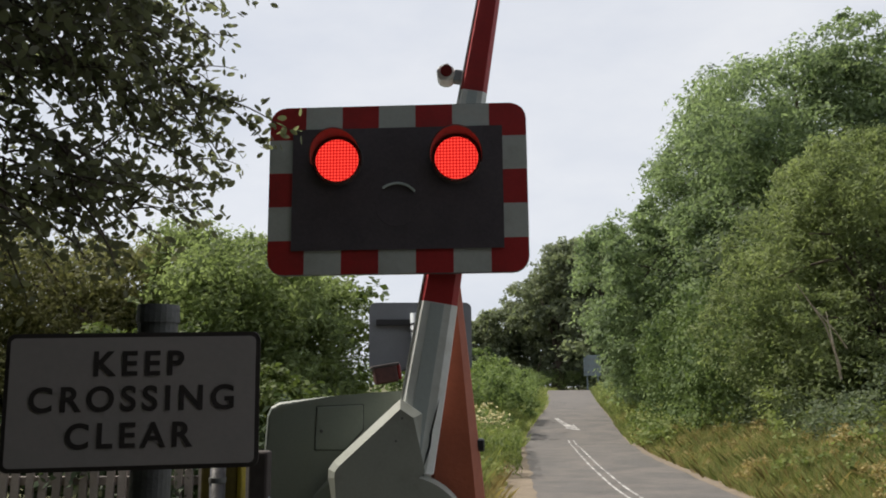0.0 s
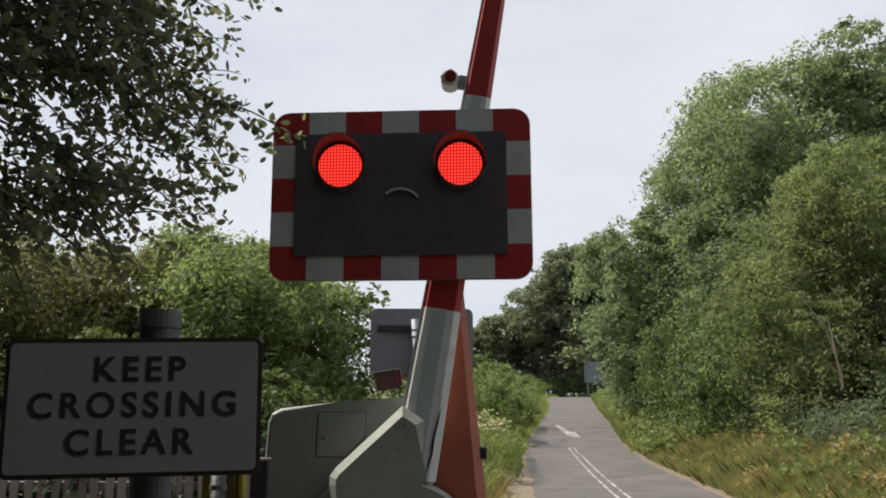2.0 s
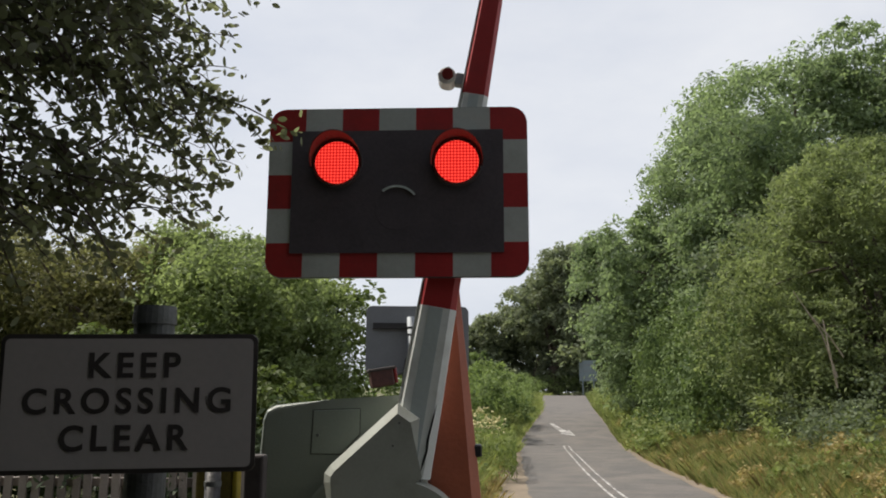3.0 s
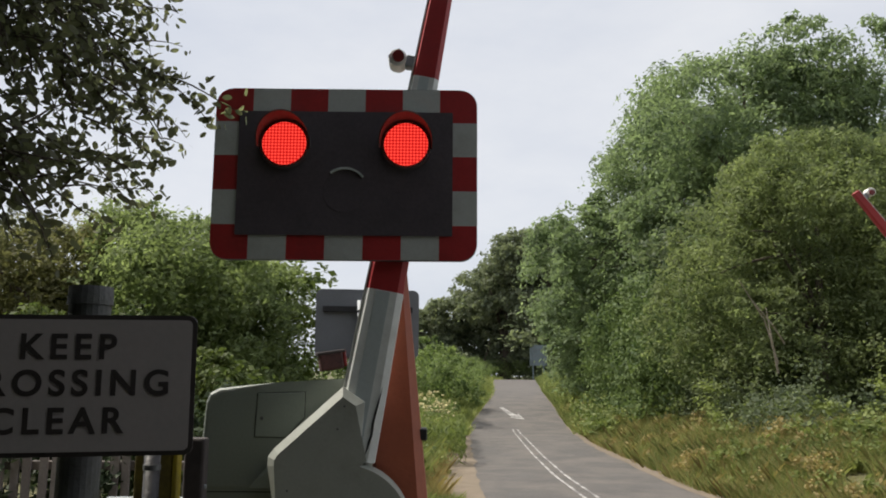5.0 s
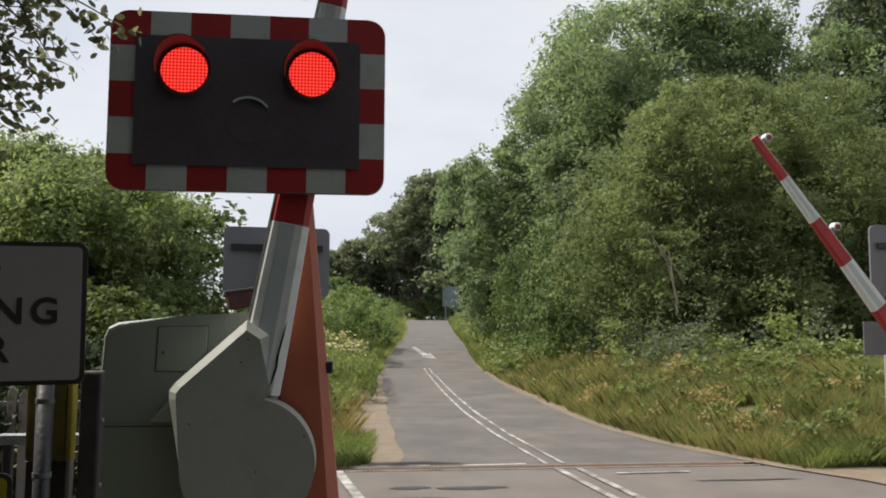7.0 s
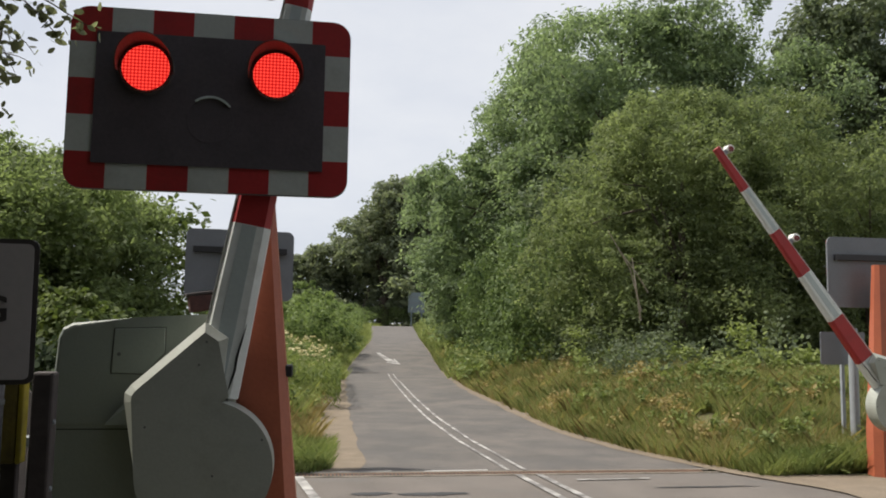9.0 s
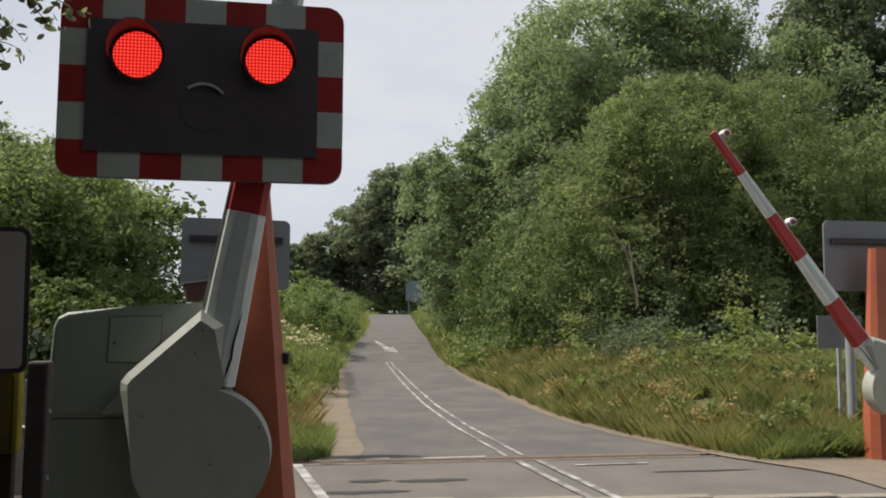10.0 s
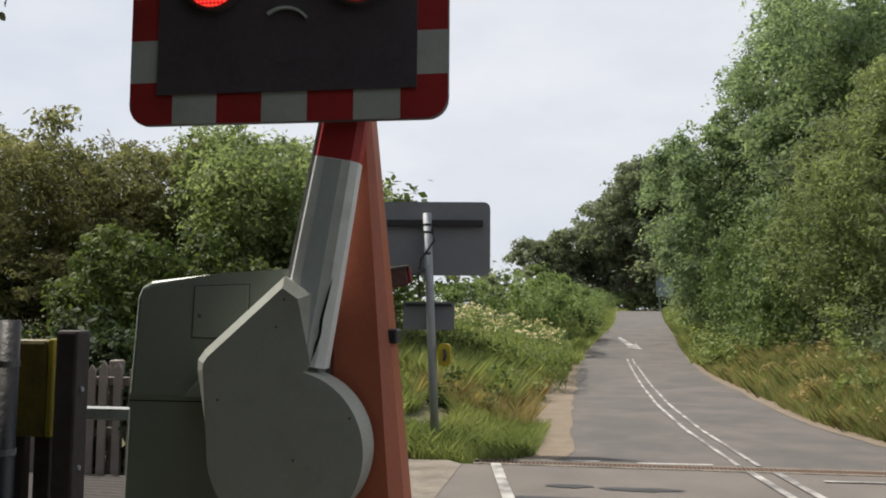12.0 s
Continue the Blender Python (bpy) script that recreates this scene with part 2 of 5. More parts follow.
def rounded(w, h, r, n=6, cx=0.0, cz=0.0):
    out = []
    for sx, sz, a0 in ((1, 1, 0), (-1, 1, 90), (-1, -1, 180), (1, -1, 270)):
        for i in range(n + 1):
            a = radians(a0 + 90 * i / n)
            out.append((cx + sx * (w / 2 - r) + r * math.cos(a), cz + sz * (h / 2 - r) + r * math.sin(a)))
    return out


def tube(bm, pts, radii, sides=10, caps=True):
    """A round bar through pts with a radius at each."""
    rings = []
    up = Vector((0.13, 0.21, 1)).normalized()
    for i, p in enumerate(pts):
        p = Vector(p)
        d = (Vector(pts[min(i + 1, len(pts) - 1)]) - Vector(pts[max(i - 1, 0)])).normalized()
        u = d.cross(up)
        if u.length < 0.2:
            u = d.cross(Vector((1, 0, 0)))
        u.normalize()
        v = d.cross(u)
        r = radii[i] if isinstance(radii, (list, tuple)) else radii
        rings.append([bm.verts.new(p + (u * math.cos(2 * math.pi * k / sides) + v * math.sin(2 * math.pi * k / sides)) * r) for k in range(sides)])
    for a, b in zip(rings, rings[1:]):
        for k in range(sides):
            bm.faces.new((a[k], a[(k + 1) % sides], b[(k + 1) % sides], b[k]))
    if caps:
        bm.faces.new(rings[0])
        bm.faces.new(list(reversed(rings[-1])))
    return bm


def cylinder(bm, c, axis, r0, r1, length, sides=24):
    c, axis = Vector(c), Vector(axis).normalized()
    return tube(bm, [c, c + axis * length], [r0, r1], sides)


def letters(text, size, material, at, turn=(90, 0, 0), parent=None, label="", weight=0.0, spacing=1.0):
    cu = bpy.data.curves.new("lettering", "FONT")
    cu.body, cu.size, cu.align_x, cu.align_y = text, size, "CENTER", "CENTER"
    cu.extrude, cu.offset, cu.space_character = 0.0006, weight, spacing
    tmp = bpy.data.objects.new("lettering", cu)
    scene.collection.objects.link(tmp)
    dg = bpy.context.evaluated_depsgraph_get()
    me = bpy.data.meshes.new_from_object(tmp.evaluated_get(dg))
    bpy.data.objects.remove(tmp)
    me.materials.clear()
    me.materials.append(material)
    ob = new("lettering", me)
    ob.parent = parent
    ob.matrix_basis = pose(*at, *turn)
    return tagged(ob, label=label)


# foliage from numbers
RNG = np.random.default_rng(7)


def fast_mesh(name, verts, faces, material):
    """A mesh from arrays: verts (n, 3), faces (m, k)."""
    me = bpy.data.meshes.new(name)
    k = faces.shape[1]
    me.vertices.add(len(verts))
    me.vertices.foreach_set("co", np.ascontiguousarray(verts, dtype=np.float32).ravel())
    me.loops.add(faces.size)
    me.loops.foreach_set("vertex_index", np.ascontiguousarray(faces, dtype=np.int32).ravel())
    me.polygons.add(len(faces))
    me.polygons.foreach_set("loop_start", np.arange(0, faces.size, k, dtype=np.int32))
    me.polygons.foreach_set("loop_total", np.full(len(faces), k, dtype=np.int32))
    me.update(calc_edges=True)
    me.materials.append(material)
    return me


def leaf_verts(centres, size, aspect=0.5, flat=0.5, vary=0.35, hang=0.0):
    """Leaf blades, four corners each, at random turns; flat: how level they lie; hang: how far they droop."""
    n = len(centres)
    d = RNG.normal(size=(n, 3))
    d[:, 2] = d[:, 2] * (1 - flat) - hang
    d /= np.linalg.norm(d, axis=1)[:, None]
    w = np.cross(d, RNG.normal(size=(n, 3)) * np.array([0.6, 0.6, 1.0]) + np.array([0, 0, flat * 2]))
    w /= np.linalg.norm(w, axis=1)[:, None] + 1e-9
    s = (size * RNG.uniform(1 - vary, 1 + vary, n))[:, None]
    nrm = np.cross(d, w)
    v = np.stack([centres - d * s * 0.5, centres + w * s * aspect * 0.5 + nrm * s * 0.06 - d * s * 0.05,
                  centres + d * s * 0.5, centres - w * s * aspect * 0.5 + nrm * s * 0.06 - d * s * 0.05], axis=1)
    return v.reshape(-1, 3), np.arange(4 * n).reshape(n, 4)


def oval_verts(centres, size, vary=0.35, aspect=0.55, hang=0.3):
    """Oval leaf blades of eight corners, cupped a little."""
    n = len(centres)
    d = RNG.normal(size=(n, 3))
    d[:, 2] = d[:, 2] * 0.8 - hang
    d /= np.linalg.norm(d, axis=1)[:, None]
    w = np.cross(d, RNG.normal(size=(n, 3)))
    w /= np.linalg.norm(w, axis=1)[:, None] + 1e-9
    nrm = np.cross(d, w)
    s = (size * RNG.uniform(1 - vary, 1 + vary, n))[:, None]
    ring = []
    for along, across in ((-0.5, 0.0), (-0.3, 0.33), (0.0, 0.5), (0.3, 0.38), (0.5, 0.0), (0.3, -0.38), (0.0, -0.5), (-0.3, -0.33)):
        ring.append(centres + d * s * along + w * s * aspect * across + nrm * s * (0.12 * abs(across) + 0.1 * along * along))
    return np.stack(ring, axis=1).reshape(-1, 3), np.arange(8 * n).reshape(n, 8)


def foliage(name, centres, size, material, parent=None, label="", kind="", **k):
    v, f = leaf_verts(centres, size, **k)
    ob = new(name, fast_mesh(name, v, f, material))
    ob.parent = parent
    return tagged(ob, label=label, kind=kind)


def crown_points(blobs, n, clump=0.28, per=70, inner=0.15):
    """Leaf places for a crown: small clumps on the skin of large uneven blobs, with some leaves within."""
    blobs = np.array(blobs, dtype=float)                 # x y z rx ry rz
    area = (blobs[:, 3] * blobs[:, 5] + blobs[:, 4] * blobs[:, 5] + blobs[:, 3] * blobs[:, 4])
    clumps = max(8, n // per)
    pick = RNG.choice(len(blobs), clumps, p=area / area.sum())
    d = RNG.normal(size=(clumps, 3))
    d /= np.linalg.norm(d, axis=1)[:, None]
    r = RNG.uniform(0.72, 1.12, clumps)
    deep = RNG.random(clumps) < inner
    r[deep] = RNG.uniform(0.2, 0.7, deep.sum())
    c = blobs[pick, :3] + d * blobs[pick, 3:] * r[:, None]
    mean = np.minimum(blobs[pick, 3], blobs[pick, 5])
    which = RNG.integers(0, clumps, n)
    spread = (mean[which] * clump * RNG.uniform(0.6, 1.3, n))[:, None]
    g = RNG.normal(size=(n, 3)) * np.array([0.5, 0.5, 0.38])
    return c[which] + g * spread


def laid_leaves(centres, normals, size, aspect=0.45, vary=0.35, droop=0.4):
    """Leaf blades that lie across the given normals, tips drooping, folded a little along the rib."""
    n = len(centres)
    d = np.cross(normals, RNG.normal(size=(n, 3)))
    d[:, 2] -= droop * np.abs(RNG.normal(size=n)) * np.linalg.norm(d, axis=1)
    d /= np.linalg.norm(d, axis=1)[:, None] + 1e-9
    w = np.cross(d, normals)
    w /= np.linalg.norm(w, axis=1)[:, None] + 1e-9
    up = np.cross(w, d)
    s = (size * RNG.uniform(1 - vary, 1 + vary, n))[:, None]
    v = np.stack([centres - d * s * 0.5, centres + w * s * aspect * 0.5 + up * s * 0.07, centres + d * s * 0.5, centres - w * s * aspect * 0.5 + up * s * 0.07], axis=1)
    return v.reshape(-1, 3), np.arange(4 * n).reshape(n, 4)


def sprays(blobs, n, per=46, radius=0.36, inner=0.12, flat=0.72, ragged=0.25):
    """Leaf places and normals for a crown: domed sprays of leaves over the outside of large blobs, with leafy gaps inside."""
    blobs = np.array(blobs, dtype=float)
    area = blobs[:, 3] * blobs[:, 5] + blobs[:, 3] * blobs[:, 4]
    count = max(6, n // per)
    c, mean = [], []
    for _ in range(4):
        pick = RNG.choice(len(blobs), count, p=area / area.sum())
        d = RNG.normal(size=(count, 3)) + np.array([0, 0, 0.25])
        d /= np.linalg.norm(d, axis=1)[:, None]
        q = blobs[pick, :3] + d * blobs[pick, 3:] * RNG.uniform(0.82, 1.0 + ragged, count)[:, None]
        deep = np.full(count, 9.0)
        for b in blobs:
            deep = np.minimum(deep, (((q - b[:3]) / b[3:]) ** 2).sum(1))
        ok = (deep > 0.55) | (RNG.random(count) < inner)
        c.append(q[ok])
        mean.append(np.minimum(blobs[pick, 3], blobs[pick, 5])[ok])
    c, mean = np.concatenate(c)[:count], np.concatenate(mean)[:count]
    which = RNG.integers(0, len(c), n)
    u = RNG.normal(size=(n, 3)) + np.array([0, 0, 0.45])
    u /= np.linalg.norm(u, axis=1)[:, None]
    r = mean * radius * RNG.uniform(0.55, 1.45, len(c))
    wide = RNG.uniform(0.7, 1.4, (len(c), 3)) * np.array([1, 1, flat])
    p = c[which] + u * wide[which] * (r[which] * RNG.uniform(0.55, 1.12, n))[:, None]
    nrm = u * 0.55 + RNG.normal(size=(n, 3)) * 0.42 + np.array([0, 0, 0.42])
    return p, nrm / np.linalg.norm(nrm, axis=1)[:, None]


def sprayed(name, blobs, n, size, material, parent=None, label="", kind="", aspect=0.45, droop=0.4, **k):
    p, nrm = sprays(blobs, n, **k)
    keep = p[:, 2] > -0.05
    v, f = laid_leaves(p[keep], nrm[keep], size, aspect, 0.35, droop)
    ob = new(name, fast_mesh(name, v, f, material))
    ob.parent = parent
    return tagged(ob, label=label, kind=kind)


def skyline_blobs(table, x0, x1, y, z0, r, seed, base, layers=2, relief=1.0):
    """Blobs stacked under a skyline of heights over x, in the metres of a tree that stands at base."""
    g = np.random.default_rng(seed)
    out = []
    for k in range(layers):
        x = x0 + g.uniform(0, 0.5) * r
        while x < x1:
            s = r * g.uniform(0.75, 1.25)
            top = interp(table, x) - s * 0.92
            z = top + g.uniform(-0.75, 0.05) * r
            while z > z0:
                e = r * g.uniform(0.7, 1.3) if z < top - r else s
                out.append((x + g.normal() * 0.5 * r - base[0], y + k * 2.1 * r + g.normal() * relief * r - base[1], z - base[2], e, e, e * 0.88))
                z -= e * g.uniform(1.0, 1.45)
            x += s * g.uniform(0.95, 1.3)
    return out


def limb_path(a, b, bend, steps=6):
    a, b = Vector(a), Vector(b)
    out = []
    for i in range(steps + 1):
        t = i / steps
        p = a.lerp(b, t)
        p.z += bend * math.sin(math.pi * t)
        p.x += 0.12 * bend * math.sin(5 * t + a.y)
        out.append(p)
    return out


def tree(name, base, height, trunk_r, blobs, leaves, size, material, label, limbs=7, trunk_top=0.62, category="tree", **k):
    """A tapered trunk with limbs, and a crown of leaf clumps."""
    t = thing(name, base, label, category)
    bm = bmesh.new()
    top = Vector((0.1 * trunk_r * 8, 0, height * trunk_top))
    tube(bm, limb_path((0, 0, -0.15), top, 0.15, 7), [trunk_r * (1.25 - 0.95 * i / 7) for i in range(8)], 12)
    part("trunk", bm, M_BARK, t, "tapered grey-brown trunk", True)
    for i, b in enumerate(blobs[:limbs]):
        bm = bmesh.new()
        start = top * RNG.uniform(0.3, 0.95)
        tube(bm, limb_path(start, (b[0], b[1], b[2]), 0.25 * height * 0.1, 6), [trunk_r * 0.45 * (1 - 0.85 * j / 6) for j in range(7)], 7)
        part("limb", bm, M_BARK, t, smooth=True)
    sprayed("crown", blobs, leaves, size, material, t, **k)
    return t


# ---- ground, road, crossing ----
def interp(table, y):
    return float(np.interp(y, [a for a, _ in table], [b for _, b in table]))


PROFILE = ((-60, 0), (21, 0), (23.5, -0.03), (25.5, 0.0), (30, 0.17), (34, 0.42), (50, 1.05), (85, 1.95), (100, 1.9), (140, 1.0), (3000, 1.0))
LEFT = ((-40, -3.2), (-4, -0.9), (0, 0.35), (5, 0.3), (5.6, 0.98), (8, 1.06), (13, 1.14), (20.8, 1.41), (25.5, 1.58), (28, 1.77), (34, 2.5), (45, 3.75), (59, 4.7), (85, 6.4), (100, 10.5), (115, 17.0))
RIGHT = ((-40, 4.5), (-4, 5.6), (4, 5.7), (5.1, 5.1), (7, 4.5), (9.1, 4.2), (18, 4.45), (30, 5.5), (48, 7.1), (85, 11.1), (100, 16.0), (115, 23.5))


def road_z(y):
    return interp(PROFILE, y)


def ground_z(x, y):
    z = road_z(y)
    l, r = interp(LEFT, y), interp(RIGHT, y)
    rise = min(1.0, max(0.0, (y - 4.6) / 4.0))
    if x > r:
        z += rise * 0.9 * (1 - math.exp(-max(0, x - r - 0.5) / 2.2))
    elif x < l:
        z += rise * 0.75 * (1 - math.exp(-max(0, l - x - 0.7) / 2.0))
    far = max(0.0, math.hypot(x, y) - 130) / 400
    z += 4.0 * min(1.0, far) * (0.5 + 0.5 * math.sin(x * 0.004 + 1))
    sunk = min(1.0, max(0.0, (x - l + 1.5) / 0.6)) * min(1.0, max(0.0, (r + 0.6 - x) / 0.4)) * (y < 114)
    return z - 0.06 * sunk + 0.03 * noise.noise((x * 0.8, y * 0.8, 0))


xs = sorted(set([round(-14 + 0.4 * i, 2) for i in range(81)] + [s * (18 + 2.0 * 1.32 ** i) for i in range(22) for s in (-1, 1)]))
ys = sorted(set([round(-8 + 0.4 * i, 2) for i in range(120)] + [40 + 1.5 * i for i in range(25)] + [80 + 3 * 1.3 ** i for i in range(22)] + [-10 - 3 * 1.3 ** i for i in range(20)]))
gv = np.array([(x, y, ground_z(x, y)) for y in ys for x in xs])
nx = len(xs)
gf = np.array([(j * nx + i, j * nx + i + 1, (j + 1) * nx + i + 1, (j + 1) * nx + i) for j in range(len(ys) - 1) for i in range(nx - 1)])
ground = new("ground", fast_mesh("ground", gv, gf, M_SOIL))
tagged(ground, "rough grassy soil of the verges and fields", "ground", kind="structure")


def strip(name, left, right, y0, y1, lift, material, step=0.5, across=6, label="", category="road", parent=None, kind="structure"):
    bm = bmesh.new()
    rows, y = [], y0
    count = max(1, int(round((y1 - y0) / step)))
    for j in range(count + 1):
        y = y0 + (y1 - y0) * j / count
        a, b = left(y), right(y)
        rows.append([bm.verts.new((a + (b - a) * i / across, y, road_z(y) + lift)) for i in range(across + 1)])
    for a, b in zip(rows, rows[1:]):
        for i in range(across):
            bm.faces.new((a[i], a[i + 1], b[i + 1], b[i]))
    ob = part(name, bm, material, parent)
    return tagged(ob, label, category, kind=kind)


def wob(y, s, amp=0.07):
    return amp * (noise.noise((y * 0.7, s, 0)) + 0.35 * noise.noise((y * 1.9, s, 4)))


road = strip("road", lambda y: interp(LEFT, y) + wob(y, 1), lambda y: interp(RIGHT, y) + wob(y, 9), 5.35, 114, 0.012, M_ASPHALT, 0.4, 8, "worn grey lane climbing between hedges")
bm = bmesh.new()
grid = []
for i in range(25):
    x = 0.02 + i * 0.26
    y_near = 3.5 - 0.075 * (x - 0.2)
    grid.append([bm.verts.new((x, y_near + (5.16 - y_near) * k / 6, 0.008)) for k in range(7)])
for a, b in zip(grid, grid[1:]):
    for k in range(6):
        bm.faces.new((a[k], b[k], b[k + 1], a[k + 1]))
crossing = tagged(part("road_crossing", bm, M_CROSS), "pale worn asphalt apron beyond the rails", "road", kind="structure")
bm = bmesh.new()
ring = [(-1.7, 3.7), (-0.6, 3.62), (0.02, 3.55), (0.05, 5.12), (-0.1, 5.3), (-0.7, 5.25), (-1.6, 4.9)]
bm.faces.new([bm.verts.new((x, y, 0.012)) for x, y in ring])
tagged(part("gravel", bm, M_GRAVEL), "dirty gravel beside the crossing", "gravel", kind="structure")
strip("road_near", lambda y: interp(LEFT, y), lambda y: interp(RIGHT, y), -30, 0.35, 0.01, M_ASPHALT, 1.0, 6, "worn asphalt on the near side of the crossing")
strip("grit_edge", lambda y: interp(LEFT, y) - 0.2 - 0.45 * max(0.0, min(1.0, (27.0 - y) / 3.0)) - 0.45 * max(0, math.sin((y - 9) / 17 * math.pi)) * (9 < y < 26) + wob(y, 3, 0.12), lambda y: interp(LEFT, y) + 0.06 + wob(y, 5, 0.1), 5.4, 90, 0.017, M_GRIT, 0.12, 3, "sandy grit along the lane edge", "verge")
strip("grit_edge", lambda y: interp(RIGHT, y) - 0.07 + wob(y, 13, 0.08), lambda y: interp(RIGHT, y) + 0.22 + wob(y, 15, 0.12), 4.0, 90, 0.017, M_GRIT, 0.12, 3, "sandy grit along the lane edge", "verge")
strip("grit_edge", lambda y: interp(RIGHT, y) - 0.1, lambda y: interp(RIGHT, y) + 1.5 + wob(y, 21, 0.5), 3.0, 5.6, 0.022, M_GRIT, 0.3, 4, "sandy bare ground beside the crossing", "verge")

# rails and rubber crossing panels, lying a little askew to the signals
track = thing("railway_track", (0, 0, 0), "single railway track set in rubber panels", "track", kind="structure")


def rail_y(x, y0):
    return y0 - 0.075 * (x - 0.2)


for y0 in (2.62, 1.18):
    bm = bmesh.new()
    for x0, x1 in ((-30.0, 30.0),):
        v = []
        for x in (x0, x1):
            for dy, z in ((-0.035, -0.06), (0.035, -0.06), (0.035, 0.014), (-0.035, 0.014)):
                v.append(bm.verts.new((x, rail_y(x, y0) + dy, z)))
        for i in range(4):
            bm.faces.new((v[i], v[(i + 1) % 4], v[4 + (i + 1) % 4], v[4 + i]))
    part("rail", bm, M_STEELRAIL, track, "polished steel rail head")

panel_mesh = None
for band, (ya, yb) in enumerate(((2.70, 3.36), (1.92, 2.53), (1.28, 1.90), (0.45, 1.10))):
    for i in range(9):
        x0 = -0.6 + i * 0.72
        if panel_mesh is None:
            bm = bmesh.new()
            box(bm, 0, 0.708, 0, 1, -0.05, 0.0, 0.0)
            for a in range(7):
                for b in range(5):
                    box(bm, 0.03 + a * 0.096, 0.095 + a * 0.096, 0.05 + b * 0.19, 0.17 + b * 0.19, 0.0, 0.0025)
            panel_mesh = mesh_of("rubber_panel", bm, M_RUBBER)
        ob = new("rubber_panel", panel_mesh)
        ob.parent = track
        ob.matrix_basis = Matrix.Translation((x0, rail_y(x0, ya), 0.004)) @ Matrix.Shear("XY", 4, (0, 0)) @ Matrix.Diagonal((1, yb - ya, 1, 1)) @ pose(0, 0, 0)
M_EDGE = mat("dirty_edge_beam", (0.25, 0.22, 0.18), 0.85, vary=0.3, scale=5, fine=60, bump=0.4)
edge = bmesh.new()
for i in range(6):
    x0 = -0.5 + i * 1.1
    box(edge, x0, x0 + 1.095, rail_y(x0 + 0.5, 3.39), rail_y(x0 + 0.5, 3.39) + 0.13, -0.04, 0.014, 0.008, 1)
part("edge_beam", edge, M_EDGE, track, "dark dirty edge beam")
ballast = bmesh.new()
for x0, x1 in ((-30, -0.7), (5.95, 30)):
    vs = [ballast.verts.new(p) for p in ((x0, rail_y(x0, 0.3), -0.02), (x1, rail_y(x1, 0.3), -0.02), (x1, rail_y(x1, 3.5), -0.02), (x0, rail_y(x0, 3.5), -0.02))]
    ballast.faces.new(vs)
part("ballast", ballast, M_BALLAST, track, "grey stone ballast")

# timber guard of ridged slats beside the far rail
guard = thing("trespass_guard", (-2.5, rail_y(-2.5, 3.08), 0.03), "dark ridged timber trespass guard beside the rail", "guard", turn=(0, 0, -4.3))
for i in range(9):
    bm = bmesh.new()
    ends = [[bm.verts.new((x, -0.36 + 0.095 * i + dy, z)) for dy, z in ((-0.042, -0.06), (0.042, -0.06), (0.04, 0.012), (0.006, 0.05), (-0.006, 0.05), (-0.04, 0.012))] for x in (-1.65, 1.65)]
    for k in range(6):
        bm.faces.new((ends[0][k], ends[0][(k + 1) % 6], ends[1][(k + 1) % 6], ends[1][k]))
    bm.faces.new(ends[0])
    bm.faces.new(ends[1])
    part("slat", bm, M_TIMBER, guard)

# drainage channel with a slotted grating across the lane
drain = thing("drain_channel", (0.2, 5.28, 0.0), "rusty slotted drain grating across the lane", "drain", kind="structure")
bm = boxed(0, 4.6, -0.09, 0.09, -0.05, 0.012)
part("channel", bm, M_GAP, drain)
for y0 in (-0.13, 0.075):
    part("concrete_edge", boxed(-0.05, 4.75, y0, y0 + 0.055, -0.05, 0.018, 0.006, 1), M_GRAVEL, drain)
bm = bmesh.new()
for i in range(115):
    box(bm, 0.01 + i * 0.04, 0.03 + i * 0.04, -0.075, 0.075, 0.005, 0.018)
part("slot_bars", bm, M_RUST, drain, kind="stuff")


def mark(name, pts, width, label, lift=0.02):
    """A painted line along pts (x, y)."""
    bm = bmesh.new()
    rows = []
    for i, (x, y) in enumerate(pts):
        a, b = pts[max(i - 1, 0)], pts[min(i + 1, len(pts) - 1)]
        d = Vector((b[0] - a[0], b[1] - a[1], 0)).normalized()
        n = Vector((-d.y, d.x, 0)) * width / 2
        p = Vector((x, y, road_z(y) + lift))
        rows.append((bm.verts.new(p + n), bm.verts.new(p - n)))
    for a, b in zip(rows, rows[1:]):
        bm.faces.new((a[0], a[1], b[1], b[0]))
    ob = part(name, bm, M_PAINT)
    return tagged(ob, label, "road marking", kind="structure")


CENTRE = ((5.4, 2.63), (8, 2.5), (11, 2.48), (15, 2.6), (20, 2.82), (25.5, 3.11))
for off in (0.0, 0.19):
    mark("centre_line", [(interp(CENTRE, y) + off * (1 if y < 22 else 0.9), y) for y in np.linspace(5.45, 25.5, 32)], 0.048, "worn white double centre line on the lane")
    mark("centre_line", [(2.66 + off * 1.2 - 0.085 * (y - 5.2), y) for y in np.linspace(5.15, 3.05, 6)], 0.075, "white double centre line on the crossing")
mark("edge_line", [(0.37 + 0.145 * (5.12 - y), y) for y in np.linspace(5.12, 0.4, 12)], 0.095, "white edge line across the crossing", 0.03)
for x0, x1, y in ((0.35, 1.35, 5.42), (1.7, 2.4, 5.42), (3.2, 4.0, 4.8)):
    mark("edge_line", [(x0, y), (x1, y + 0.03)], 0.05, "worn white transverse line")
# lane arrow, bent towards the near side
bm = bmesh.new()


def on_road(x, y):
    return bm.verts.new((x, y, road_z(y) + 0.022))


